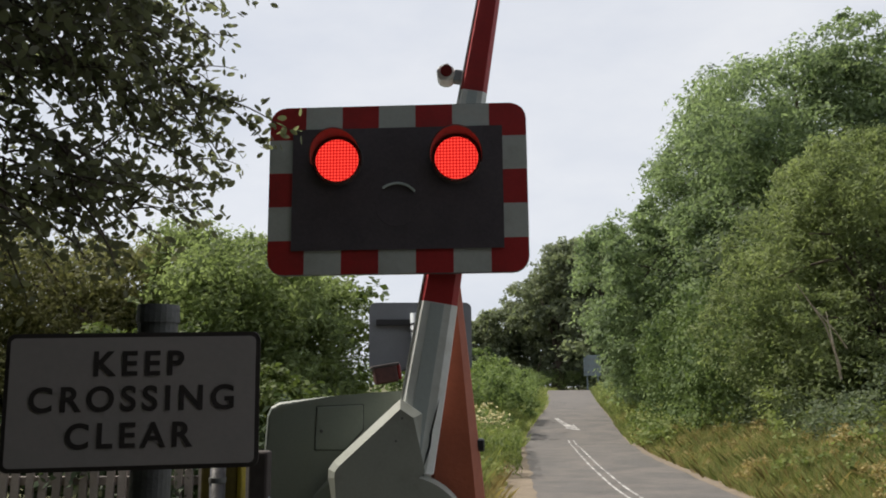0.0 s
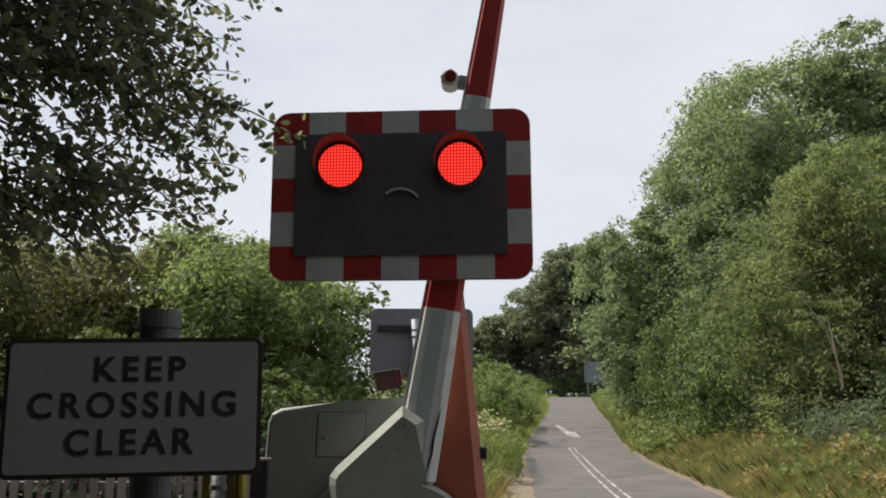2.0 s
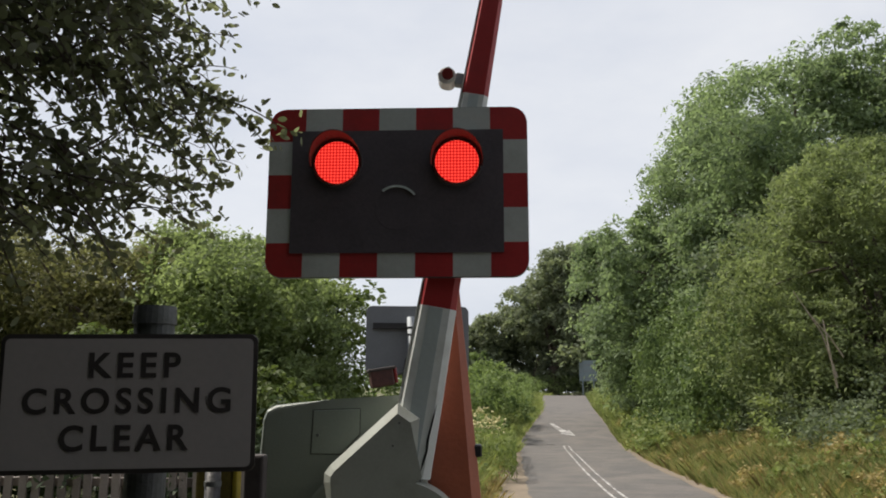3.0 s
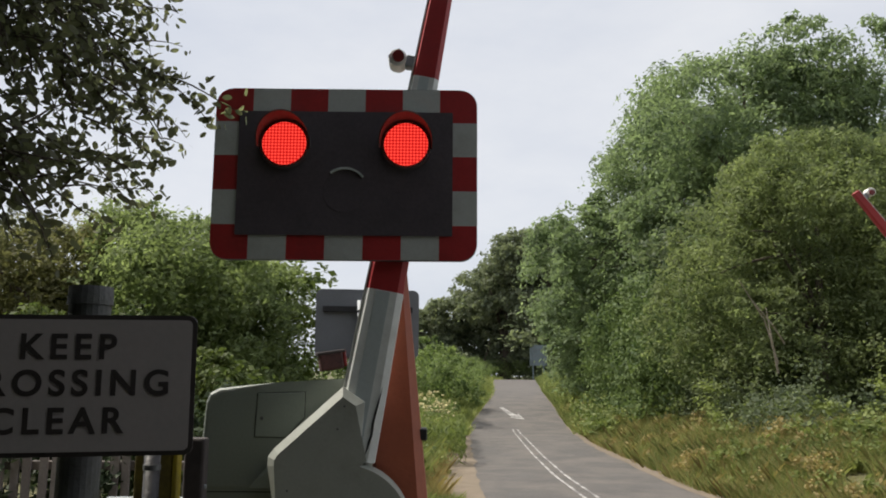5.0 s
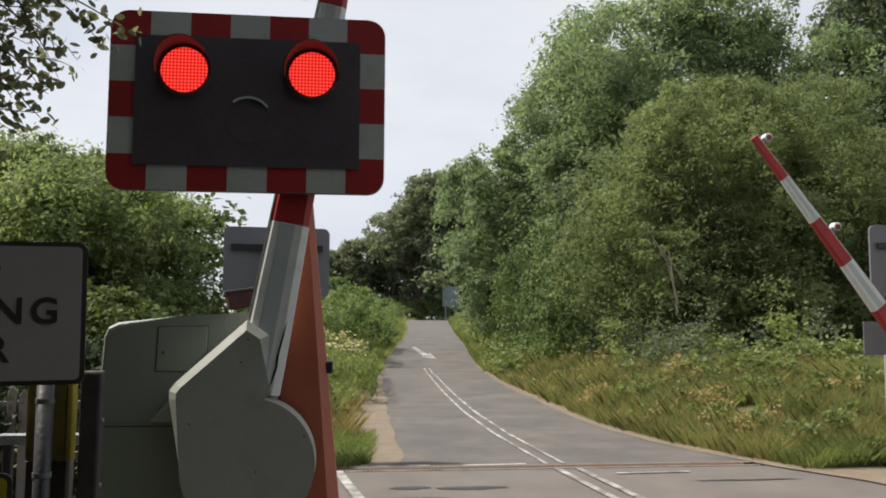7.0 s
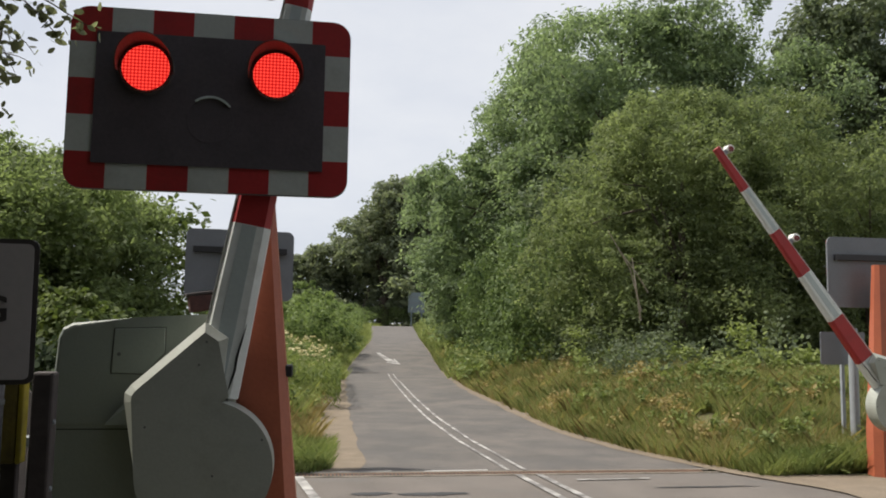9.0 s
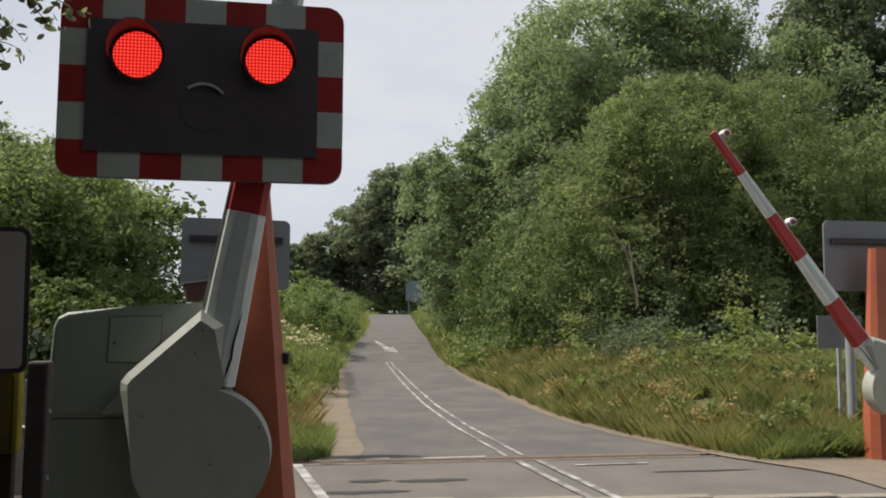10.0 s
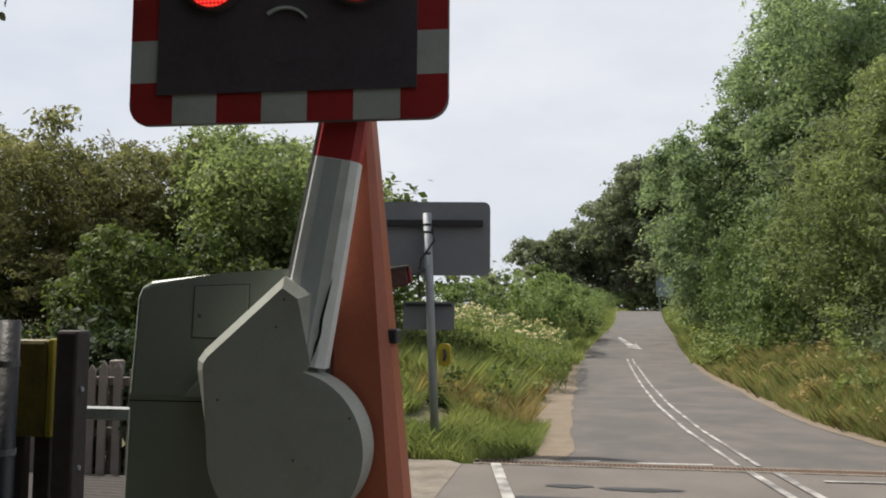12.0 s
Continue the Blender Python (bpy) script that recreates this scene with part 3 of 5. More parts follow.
tail = [(3.4, 35.4), (3.58, 35.4), (3.65, 33.4), (3.76, 32.0), (3.86, 31.5), (3.95, 32.2), (3.98, 29.7), (3.42, 30.3), (3.56, 30.9), (3.46, 32.2), (3.42, 33.6)]
bm.faces.new([on_road(*p) for p in tail])
arrow = part("lane_arrow", bm, M_PAINT)
tagged(arrow, "white bent arrow painted on the lane", "road marking", kind="structure")
for cx, cy, rx, ry in ((1.05, 4.25, 0.2, 0.07), (1.62, 4.2, 0.34, 0.07), (0.95, 3.75, 0.42, 0.06), (4.4, 4.35, 0.55, 0.03)):
    bm = bmesh.new()
    bm.faces.new([bm.verts.new((cx + rx * math.cos(a) * (1 + 0.25 * noise.noise((a * 3, cx, 1)) + 0.12 * noise.noise((a * 9, cx, 4))), cy + ry * math.sin(a) * (1 + 0.5 * noise.noise((a * 3, cy, 5)) + 0.4 * noise.noise((a * 11, cy, 8))), 0.014)) for a in np.linspace(0, 2 * math.pi, 44)[:-1]])
    tagged(part("tar_patch", bm, M_PATCH), "dark tar patch on the crossing asphalt", "patch", kind="structure")


# ---- signals ----
def led_lens_material():
    m = bpy.data.materials.new("lit_red_led_lens")
    m.use_nodes = True
    n, l = m.node_tree.nodes, m.node_tree.links
    b = n["Principled BSDF"]
    tc = n.new("ShaderNodeTexCoord")
    sc = n.new("ShaderNodeVectorMath")
    sc.operation = "SCALE"
    sc.inputs["Scale"].default_value = 1 / 0.0148
    l.new(tc.outputs["Object"], sc.inputs[0])
    fr = n.new("ShaderNodeVectorMath")
    fr.operation = "FRACTION"
    l.new(sc.outputs[0], fr.inputs[0])
    su = n.new("ShaderNodeVectorMath")
    su.operation = "SUBTRACT"
    su.inputs[1].default_value = (0.5, 0.5, 0.5)
    l.new(fr.outputs[0], su.inputs[0])
    mu = n.new("ShaderNodeVectorMath")
    mu.operation = "MULTIPLY"
    mu.inputs[1].default_value = (1, 0, 1)
    l.new(su.outputs[0], mu.inputs[0])
    le = n.new("ShaderNodeVectorMath")
    le.operation = "LENGTH"
    l.new(mu.outputs[0], le.inputs[0])
    mr = n.new("ShaderNodeMapRange")
    mr.inputs["From Min"].default_value, mr.inputs["From Max"].default_value = 0.5, 0.22
    l.new(le.outputs["Value"], mr.inputs["Value"])
    mx = n.new("ShaderNodeMix")
    mx.data_type = "RGBA"
    l.new(mr.outputs[0], mx.inputs[0])
    mx.inputs[6].default_value, mx.inputs[7].default_value = (0.42, 0.003, 0.004, 1), (0.95, 0.06, 0.04, 1)
    b.inputs["Base Color"].default_value = (0.2, 0.01, 0.01, 1)
    l.new(mx.outputs[2], b.inputs["Emission Color"])
    b.inputs["Emission Strength"].default_value = 1.2
    return m


M_LED = led_lens_material()


def hood(bm, cx, cz, r, depth, a0, a1, y0=-0.02):
    """A visor: part of a tube, longest at the top."""
    n = 24
    rows = []
    for i in range(n + 1):
        a = radians(a0 + (a1 - a0) * i / n)
        k = max(0.12, math.sin(a) * 0.55 + 0.45)
        rows.append([(cx + rr * math.cos(a), y0 - yy, cz + rr * math.sin(a)) for rr, yy in ((r, 0), (r * 1.03, depth * k), (r * 0.99, depth * k), (r * 0.96, 0))])
    vs = [[bm.verts.new(p) for p in row] for row in rows]
    for a, b in zip(vs, vs[1:]):
        for k in range(4):
            bm.faces.new((a[k], a[(k + 1) % 4], b[(k + 1) % 4], b[k]))
    for e in (vs[0], vs[-1]):
        bm.faces.new(e)
    return bm


def signal_board(at, turn, label, lit=True):
    """A crossing signal: black backboard with a striped border, two red lamps and one below."""
    s = thing("crossing_signal", at, label, "signal", "crossing signals", (0, 0, turn))
    W, H, B = 1.2, 0.8, 0.112
    part("backboard", prism(bmesh.new(), rounded(W, H, 0.075), 0.0, 0.022, 0.004, 1), M_BACK, s, "grey aluminium back sheet")
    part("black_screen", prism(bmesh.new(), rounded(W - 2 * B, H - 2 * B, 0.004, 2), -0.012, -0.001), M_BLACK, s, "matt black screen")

    def stripe(x0, x1, z0, z1, material, corner=None):
        bm = bmesh.new()
        if corner:
            sx, sz = corner
            full = [(sx * abs(x), sz * abs(z)) for x, z in rounded(W - 0.006, H - 0.006, 0.073, 6)[0:7]]
            inner_x, inner_z = sx * (W / 2 - B), sz * (H / 2 - B)
            ex, ez = sx * (W / 2 - W / 7), sz * (H / 2 - H / 5)
            pts = full + [(ex, sz * (H / 2 - 0.003)), (ex, inner_z), (inner_x, inner_z), (inner_x, ez), (sx * (W / 2 - 0.003), ez)]
            if sx * sz < 0:
                pts = pts[::-1]
            prism(bm, pts, -0.005, -0.001)
        else:
            prism(bm, [(x0, z0), (x1, z0), (x1, z1), (x0, z1)], -0.005, -0.001)
        part("border_stripe", bm, material, s, "red stripe" if material is M_RED else "white stripe")

    for sx in (-1, 1):
        for sz in (-1, 1):
            stripe(0, 0, 0, 0, M_RED, (sx, sz))
    for i in range(1, 6):
        x0 = -W / 2 + i * W / 7
        m = M_WHITE if i % 2 else M_RED
        stripe(x0, x0 + W / 7, H / 2 - B, H / 2 - 0.003, m)
        stripe(x0, x0 + W / 7, -H / 2 + 0.003, -H / 2 + B, m)
    for i in range(1, 4):
        z0 = -H / 2 + i * H / 5
        m = M_WHITE if i % 2 else M_RED
        stripe(W / 2 - B, W / 2 - 0.003, z0, z0 + H / 5, m)
        stripe(-W / 2 + 0.003, -W / 2 + B, z0, z0 + H / 5, m)
    for cx, cz, kind in ((-0.276, 0.13, "red"), (0.276, 0.13, "red"), (0.0, -0.085, "amber")):
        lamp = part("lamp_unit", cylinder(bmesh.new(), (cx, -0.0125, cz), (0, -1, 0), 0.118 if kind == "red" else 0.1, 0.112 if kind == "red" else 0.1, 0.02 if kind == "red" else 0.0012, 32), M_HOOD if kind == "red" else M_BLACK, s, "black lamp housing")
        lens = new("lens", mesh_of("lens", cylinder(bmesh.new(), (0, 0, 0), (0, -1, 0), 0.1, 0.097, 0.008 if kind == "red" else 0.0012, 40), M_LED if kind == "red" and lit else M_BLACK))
        lens.parent = lamp
        lens.location = (cx, -0.033 if kind == "red" else -0.013, cz)
        tagged(lens, label="lit red lens of many small diodes" if kind == "red" and lit else "dark unlit lens")
        if kind == "red":
            part("hood", hood(bmesh.new(), cx, cz, 0.119, 0.13, -10, 190, -0.02), M_HOOD, lamp, "black hood")
        else:
            # Flat tape-grey arc: the light a visor edge catches, put in as colour.
            arc = [(cx + r * math.cos(radians(a)), cz + r * math.sin(radians(a))) for r, turn_ in ((0.1, 1), (0.109, -1)) for a in range(38, 129, 10)[::turn_]]
            part("visor_glint", prism(bmesh.new(), arc, -0.026, -0.0135), M_TAPE, lamp, "pale arc painted for light on the visor edge")
    # fixings on the back
    part("rear_channel", boxed(-0.52, 0.52, 0.023, 0.07, 0.13, 0.2, 0.004, 1), M_RAILBLK, s, "black fixing channel across the back")
    return s


signal_board((0, 0, 2.5), 0, "flashing level crossing signal with red and white border")


def signal_post(at, turn, height, label, w_top=0.15, w_bot=0.295, lean=0.0):
    """A tapered orange mast with chamfered corners."""
    p = thing("signal_post", at, label, "post", "signal posts", (0, 0, turn))
    bm = bmesh.new()
    rings = []
    for z, w, d, o in ((0, w_bot, 0.26, 0), (0.5, w_bot, 0.26, 0), (height, w_top, 0.12, lean)):
        c = w * 0.17
        a, b = w / 2, d / 2
        rings.append([bm.verts.new((x + o, y, z)) for x, y in ((-a, -b + c * 0.4), (-a + c * 0.4, -b), (a - c, -b), (a, -b + c), (a, b - c), (a - c, b), (-a + c, b), (-a, b - c))])
    for r0, r1 in zip(rings, rings[1:]):
        for k in range(8):
            bm.faces.new((r0[k], r0[(k + 1) % 8], r1[(k + 1) % 8], r1[k]))
    bm.faces.new(rings[-1])
    part("mast", bm, M_ORANGE, p, "faded orange tapered mast")
    part("strap", boxed(w_bot / 2 - 0.105, w_bot / 2 - 0.058, -0.07, 0.03, 1.3, 1.355, 0.006, 1), M_RAILBLK, p, "small black catch")
    part("base_plate", boxed(-0.24, 0.24, -0.2, 0.2, 0.0, 0.02, 0.004, 1), M_GALV, p)
    return p


signal_post((0.288, 0.285, 0), 0, 2.6, "faded orange tapered mast carrying the crossing signal", 0.085, 0.305, -0.107)


# ---- barrier machine ----
def barrier(at, mirror, angle, label, cover_label, tip_marks, lamps):
    """Boom with bands, lamps and a moulded root cover turning on the machine's side. mirror: -1 points to -x."""
    root = thing("barrier_boom", at, label, "barrier", "barrier booms")
    turn = Matrix.Rotation(radians(-angle if mirror > 0 else angle), 4, "Y")
    root.matrix_basis = Matrix.Translation(at) @ turn
    bounds = tip_marks

    def half(s):
        return float(np.interp(s, [0.2, 0.6, 2.85, 3.5], [0.098, 0.095, 0.045, 0.034]))

    def mid(s):
        return float(np.interp(s, [0.2, 0.6, 2.85], [0.028, 0.03, 0.038]))

    def section(s, y_f, y_b):
        h, m = half(s), mid(s)
        c = h * 0.3
        return [(s * mirror, y_f + 0.018, m - h), (s * mirror, y_f, m - h + c), (s * mirror, y_f, m + h - c * 0.7), (s * mirror, y_f + 0.016, m + h),
                (s * mirror, y_b - 0.016, m + h), (s * mirror, y_b, m + h - c * 0.7), (s * mirror, y_b, m - h + c), (s * mirror, y_b - 0.018, m - h)]

    yf, yb = (0.0, 0.105)
    for i, (s0, s1) in enumerate(zip(bounds, bounds[1:])):
        bm = bmesh.new()
        n = 3
        rings = [[bm.verts.new(p) for p in section(s0 + (s1 - s0) * j / n, yf, yb - 0.04 * (s0 + (s1 - s0) * j / n) / 3.5)] for j in range(n + 1)]
        for a, b in zip(rings, rings[1:]):
            for k in range(8):
                bm.faces.new((a[k], a[(k + 1) % 8], b[(k + 1) % 8], b[k]))
        bm.faces.new(rings[0])
        bm.faces.new(rings[-1])
        red = i % 2 == 1
        band = part("band", bm, M_RED if red else M_BOOM, root, "red band" if red else "white band")
        if not red:
            bm = bmesh.new()
            vs = []
            for s in (s0 + 0.01, s1 - 0.004):
                h, m = half(s), mid(s)
                vs.append([(s * mirror, yf - 0.0025, m - h * 0.32), (s * mirror, yf - 0.0025, m + h * 0.42)])
            rect = (vs[0][0], vs[1][0], vs[1][1], vs[0][1])
            prism(bm, [(p[0], p[2]) for p in rect], yf - 0.0025, yf - 0.0005)
            part("tape", bm, M_TAPE, band, "grey reflective tape")
    # bright white strip along the top, standing in for light on the edge
    bm = bmesh.new()
    for s0, s1 in zip(bounds[:-1], bounds[1:]):
        a, b = s0, s1
        v = []
        for s in (a, b):
            zt = mid(s) + half(s)
            for dy, dz in ((0.012, 0.001), (0.03, 0.001), (0.03, 0.007), (0.012, 0.007)):
                v.append(bm.verts.new((s * mirror, yf + dy, zt + dz)))
        for k in range(4):
            bm.faces.new((v[k], v[(k + 1) % 4], v[4 + (k + 1) % 4], v[4 + k]))
    part("lit_edge_strip", bm, M_LAMPWHITE, root, "white strip painting the lit top edge")
    # root cover
    out = [(0.6, 0.126), (0.553, 0.02), (0.285, -0.006)]
    for i in range(41):
        a = radians(-3 - i * (249 - 3) / 40)
        out.append((0.283 * math.cos(a), 0.283 * math.sin(a)))
    out += [(0.212, 0.38), (0.25, 0.386), (0.288, 0.368)]
    bm = prism(bmesh.new(), [(x * mirror, z) for x, z in out], -0.055, 0.115, 0.034, 1)
    cover = part("root_cover", bm, M_COVER, root, cover_label)
    for bx, bz in ((0.13, 0.27), (-0.19, -0.02), (0.42, 0.11), (0.16, -0.21), (-0.02, -0.04), (0.52, 0.1)):
        part("bolt", cylinder(bmesh.new(), (bx * mirror, -0.056, bz), (0, -1, 0), 0.005, 0.005, 0.002, 8), M_POSTGREY, cover)
    # crack at the boom's root
    bm = bmesh.new()
    crack = [(0.32, -0.022), (0.38, -0.024), (0.42, -0.03), (0.47, -0.026), (0.56, -0.034), (0.63, -0.044), (0.55, -0.041), (0.48, -0.036), (0.42, -0.04), (0.36, -0.031)]
    prism(bm, [(x * mirror, z) for x, z in crack], -0.004, -0.001)
    part("crack", bm, M_GAP, root, "dark split in the boom skin")
    # lamps on the boom
    for s in lamps:
        zt = mid(s) + half(s)
        lamp = part("boom_lamp", prism(bmesh.new(), rounded(0.085, 0.085, 0.038, 5, s * mirror, zt + 0.085), 0.0, 0.09, 0.01, 2), M_LAMPWHITE, root, "white lamp with a red lens")
        part("lens", cylinder(bmesh.new(), (s * mirror + 0.006, 0.002, zt + 0.082), (0, -1, 0), 0.029, 0.027, 0.012, 20), M_LAMPRED, lamp, "dark red lens")
        part("bracket", boxed(s * mirror - 0.028, s * mirror + 0.028, 0.015, 0.075, zt - 0.005, zt + 0.045, 0.004, 1), M_GALV, lamp, "grey bracket")
    return root


barrier((0.034, 0.025, 0.93), 1, 80, "raised red and white striped barrier boom", "grey moulded root cover", [0.3, 1.05, 1.56, 2.07, 2.57, 3.06, 3.5], (2.14, 3.4))

cab = thing("barrier_cabinet", (0, 0, 0), "grey-green moulded barrier machine cabinet with a hatch", "cabinet", "barrier cabinets")


def cabinet_outline(z0, z1, top):
    if top:
        return [(0.118, 1.08), (0.118, 1.585), (0.02, 1.58), (-0.3, 1.56), (-0.565, 1.532), (-0.605, 1.51), (-0.622, 1.47), (-0.645, 1.08)]
    return [(0.118, 0.0), (0.118, 1.074), (-0.645, 1.074), (-0.67, 0.0)]


body = part("lower_body", prism(bmesh.new(), cabinet_outline(0, 1, False), 0.15, 0.62, 0.02, 3), M_GRP, cab, "grey-green lower casing")
lid = part("upper_body", prism(bmesh.new(), cabinet_outline(0, 1, True), 0.145, 0.625, 0.022, 3), M_GRP, cab, "grey-green upper casing")
hatch_o = [(-0.172, 1.517), (-0.172, 1.405), (-0.25, 1.315), (-0.392, 1.318), (-0.385, 1.51)]
hc = (-0.28, 1.42)
part("hatch_seam", prism(bmesh.new(), [(hc[0] + (x - hc[0]) * 1.03, hc[1] + (z - hc[1]) * 1.03) for x, z in hatch_o], 0.1435, 0.146), M_GAP, lid, "dark seam round the hatch")
part("hatch", prism(bmesh.new(), hatch_o, 0.139, 0.146, 0.004, 2), M_GRP, lid, "flush grey-green hatch")
bm = bmesh.new()
scoop = [bm.verts.new(p) for p in ((-0.0, 0.1438, 1.555), (0.112, 0.1438, 1.555), (0.112, 0.085, 1.1), (-0.4, 0.1, 1.1), (-0.29, 0.128, 1.24), (-0.15, 0.1435, 1.38))]
rear = [bm.verts.new((v.co.x, 0.148, v.co.z)) for v in scoop]
bm.faces.new((scoop[0], scoop[1], scoop[5]))
bm.faces.new((scoop[1], scoop[4], scoop[5]))
bm.faces.new((scoop[1], scoop[2], scoop[3], scoop[4]))
for k in range(6):
    bm.faces.new((scoop[k], rear[k], rear[(k + 1) % 6], scoop[(k + 1) % 6]))
bmesh.ops.recalc_face_normals(bm, faces=bm.faces)
part("sloped_panel", bm, M_GRP, lid, "sloping moulded shoulder beside the cover")
part("lock", cylinder(bmesh.new(), (-0.362, 0.139, 1.4), (0, -1, 0), 0.009, 0.008, 0.005, 14), M_POSTGREY, lid)
part("seam_line", boxed(-0.6405, 0.1135, 0.1478, 0.6, 1.0752, 1.0795), M_GAP, cab, "thin dark line")
part("seam", boxed(-0.64, 0.113, 0.149, 0.6, 1.05, 1.104), M_GRP, cab, "joint between the casings")
# ---- warning sign on its post ----
kcc = thing("warning_sign", (-0.548, -1.52, 1.55), "grey-white rectangular sign with black lettering in shade", "sign", turn=(0, -0.6, 9))
part("plate", prism(bmesh.new(), rounded(0.664, 0.362, 0.02), 0.0, 0.006, 0.002, 1), M_INK, kcc, "black edged plate")
face = part("face", prism(bmesh.new(), rounded(0.64, 0.338, 0.014), -0.003, 0.001), M_SIGN, kcc, "grey-white face")
for text, z, x in (("KEEP", 0.095, 0.01), ("CROSSING", 0.002, 0.0), ("CLEAR", -0.094, -0.008)):
    letters(text, 0.091, M_INK, (x, -0.0042, z), parent=kcc, label="black capital letters", weight=0.0022, spacing=1.31)
for z in (0.1, -0.1):
    part("clip", boxed(-0.09, 0.09, 0.006, 0.03, z - 0.015, z + 0.015, 0.003, 1), M_GALV, kcc)
spost = thing("sign_post", (-0.53, -1.42, 0), "weathered grey round sign post with a cap", "post")
part("tube", cylinder(bmesh.new(), (0, 0, 0), (0, 0, 1), 0.055, 0.055, 1.77, 24), M_POSTGREY, spost, smooth=False)
part("cap", cylinder(bmesh.new(), (0, 0, 1.765), (0, 0, 1), 0.06, 0.058, 0.05, 24), M_POSTGREY, spost, "dark plastic cap")

ys_ = thing("yellow_sign", (-0.53, -1.5, 1.03), "small yellow sign with a black border on the sign post", "sign", turn=(0, 0, 9))
part("plate", prism(bmesh.new(), rounded(0.31, 0.25, 0.025), 0.0, 0.005), M_INK, ys_, "black edged plate")
part("face", prism(bmesh.new(), rounded(0.285, 0.225, 0.015), -0.003, 0.0005), M_YELLOW, ys_, "yellow face")
for z in (0.05, 0.0, -0.05):
    part("writing_bar", boxed(-0.1, 0.1, -0.0045, -0.0025, z - 0.012, z + 0.012), M_INK, ys_, "black bar of small writing")

# ---- posts and yellow box beside the cabinet ----
dp = thing("timber_post", (-0.465, -0.52, 0), "dark creosoted square timber post beside the cabinet", "post")
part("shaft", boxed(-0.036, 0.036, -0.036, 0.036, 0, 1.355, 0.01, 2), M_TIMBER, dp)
for z in (0.45, 0.72, 0.95, 1.18):
    part("bolt", cylinder(bmesh.new(), (0.037, -0.01, z), (1, 0, 0), 0.009, 0.008, 0.006, 8), M_GALV, dp, "pale bolt head")
gpost = thing("steel_post", (-0.589, -0.64, 0), "round dark grey steel post before the yellow box", "post")
part("tube", cylinder(bmesh.new(), (0, 0, 0), (0, 0, 1), 0.028, 0.028, 1.385, 20), M_RAILBLK, gpost, smooth=True)
for z in (1.0, 1.25):
    part("clamp", cylinder(bmesh.new(), (0, 0, z), (0, 0, 1), 0.031, 0.031, 0.018, 20), M_POSTGREY, gpost, "steel clamp band")
yb = thing("yellow_box", (-0.572, -0.48, 0.0), "yellow telephone box with a dark blotched side", "box")
part("casing", boxed(-0.13, 0.012, -0.02, 0.04, 1.03, 1.325, 0.014, 2), M_YELLOWSIDE, yb, "dark blotched yellow casing")
part("door", boxed(0.013, 0.03, -0.022, 0.044, 1.03, 1.328, 0.006, 2), M_YELLOW, yb, "yellow front cover")
for x in (-0.11, -0.02):
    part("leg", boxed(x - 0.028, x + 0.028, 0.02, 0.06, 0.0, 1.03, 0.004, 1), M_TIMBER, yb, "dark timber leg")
rb = thing("rail_bar", (-0.75, 0.3, 0.98), "pale metal bar between post and cabinet", "bar")
part("bar", boxed(-0.35, 0.1, 0, 0.04, 0, 0.05, 0.006, 1), M_GALV, rb)
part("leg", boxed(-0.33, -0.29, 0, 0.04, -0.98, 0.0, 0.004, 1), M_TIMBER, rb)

# ---- picket fence beyond the track ----
fence = thing("picket_fence", (0, 0, 0), "weathered grey-brown pointed picket fence", "fence")
for z in (0.35, 0.78):
    part("rail", boxed(-6.5, -0.9, 3.93, 3.98, z, z + 0.08, 0.006, 1), M_PICKET, fence)
bm = prism(bmesh.new(), [(-0.036, 0), (0.036, 0), (0.036, 0.93), (0.0, 0.985), (-0.036, 0.93)], 3.9, 3.925, 0.003, 1)
picket = mesh_of("picket", bm, M_PICKET)
for i in range(44):
    p = new("picket", picket)
    p.parent = fence
    p.matrix_basis = pose(-6.4 + i * 0.125 + random.uniform(-0.008, 0.008), random.uniform(-0.004, 0.004), random.uniform(-0.03, 0.02), 0, random.uniform(-1.5, 1.5), 0)
for i in range(4):
    part("post", boxed(-6.3 + i * 1.7, -6.2 + i * 1.7, 3.985, 4.08, 0, 1.0, 0.01, 1), M_PICKET, fence)


# Low shrubs; their near-black leaf colour stands in for shade behind the fence.
nettles = thing("shaded_shrubs", (0, 0, 0), "low shrubs behind the picket fence, shade put into the dark leaves", "weeds", kind="stuff")
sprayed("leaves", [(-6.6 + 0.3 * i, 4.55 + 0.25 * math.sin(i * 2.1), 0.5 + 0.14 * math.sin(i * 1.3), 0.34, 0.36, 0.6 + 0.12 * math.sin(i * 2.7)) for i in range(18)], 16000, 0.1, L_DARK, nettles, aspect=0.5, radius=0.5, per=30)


# ---- far side: signals seen from behind ----
signal_board((-0.37, 6.1, 2.235), 187, "crossing signal seen from behind, grey back with a black channel")
fp = thing("signal_pole", (-0.43, 5.98, 0), "galvanised pole carrying the far signal", "pole")
part("tube", tube(bmesh.new(), [(0.1, 0, 0), (0.03, 0, 1.6), (-0.01, 0, 2.5)], 0.045, 16), M_GALV, fp, smooth=True)
for z in (2.36, 2.28, 2.05):
    part("clamp", cylinder(bmesh.new(), (0.0, 0, z), (0, 0, 1), 0.052, 0.052, 0.025, 16), M_RAILBLK, fp, "black clamp band")
part("cable", tube(bmesh.new(), [(0.05, -0.03, 2.33), (0.08, -0.05, 2.2), (-0.06, -0.06, 2.0), (-0.09, -0.05, 1.8), (-0.07, -0.05, 1.6)], 0.012, 6), M_RAILBLK, fp, "black cable")
lb = thing("side_lamp", (-0.53, 5.85, 1.86), "dark red lamp box on a bracket from the pole", "lamp", turn=(0, -9, 14))
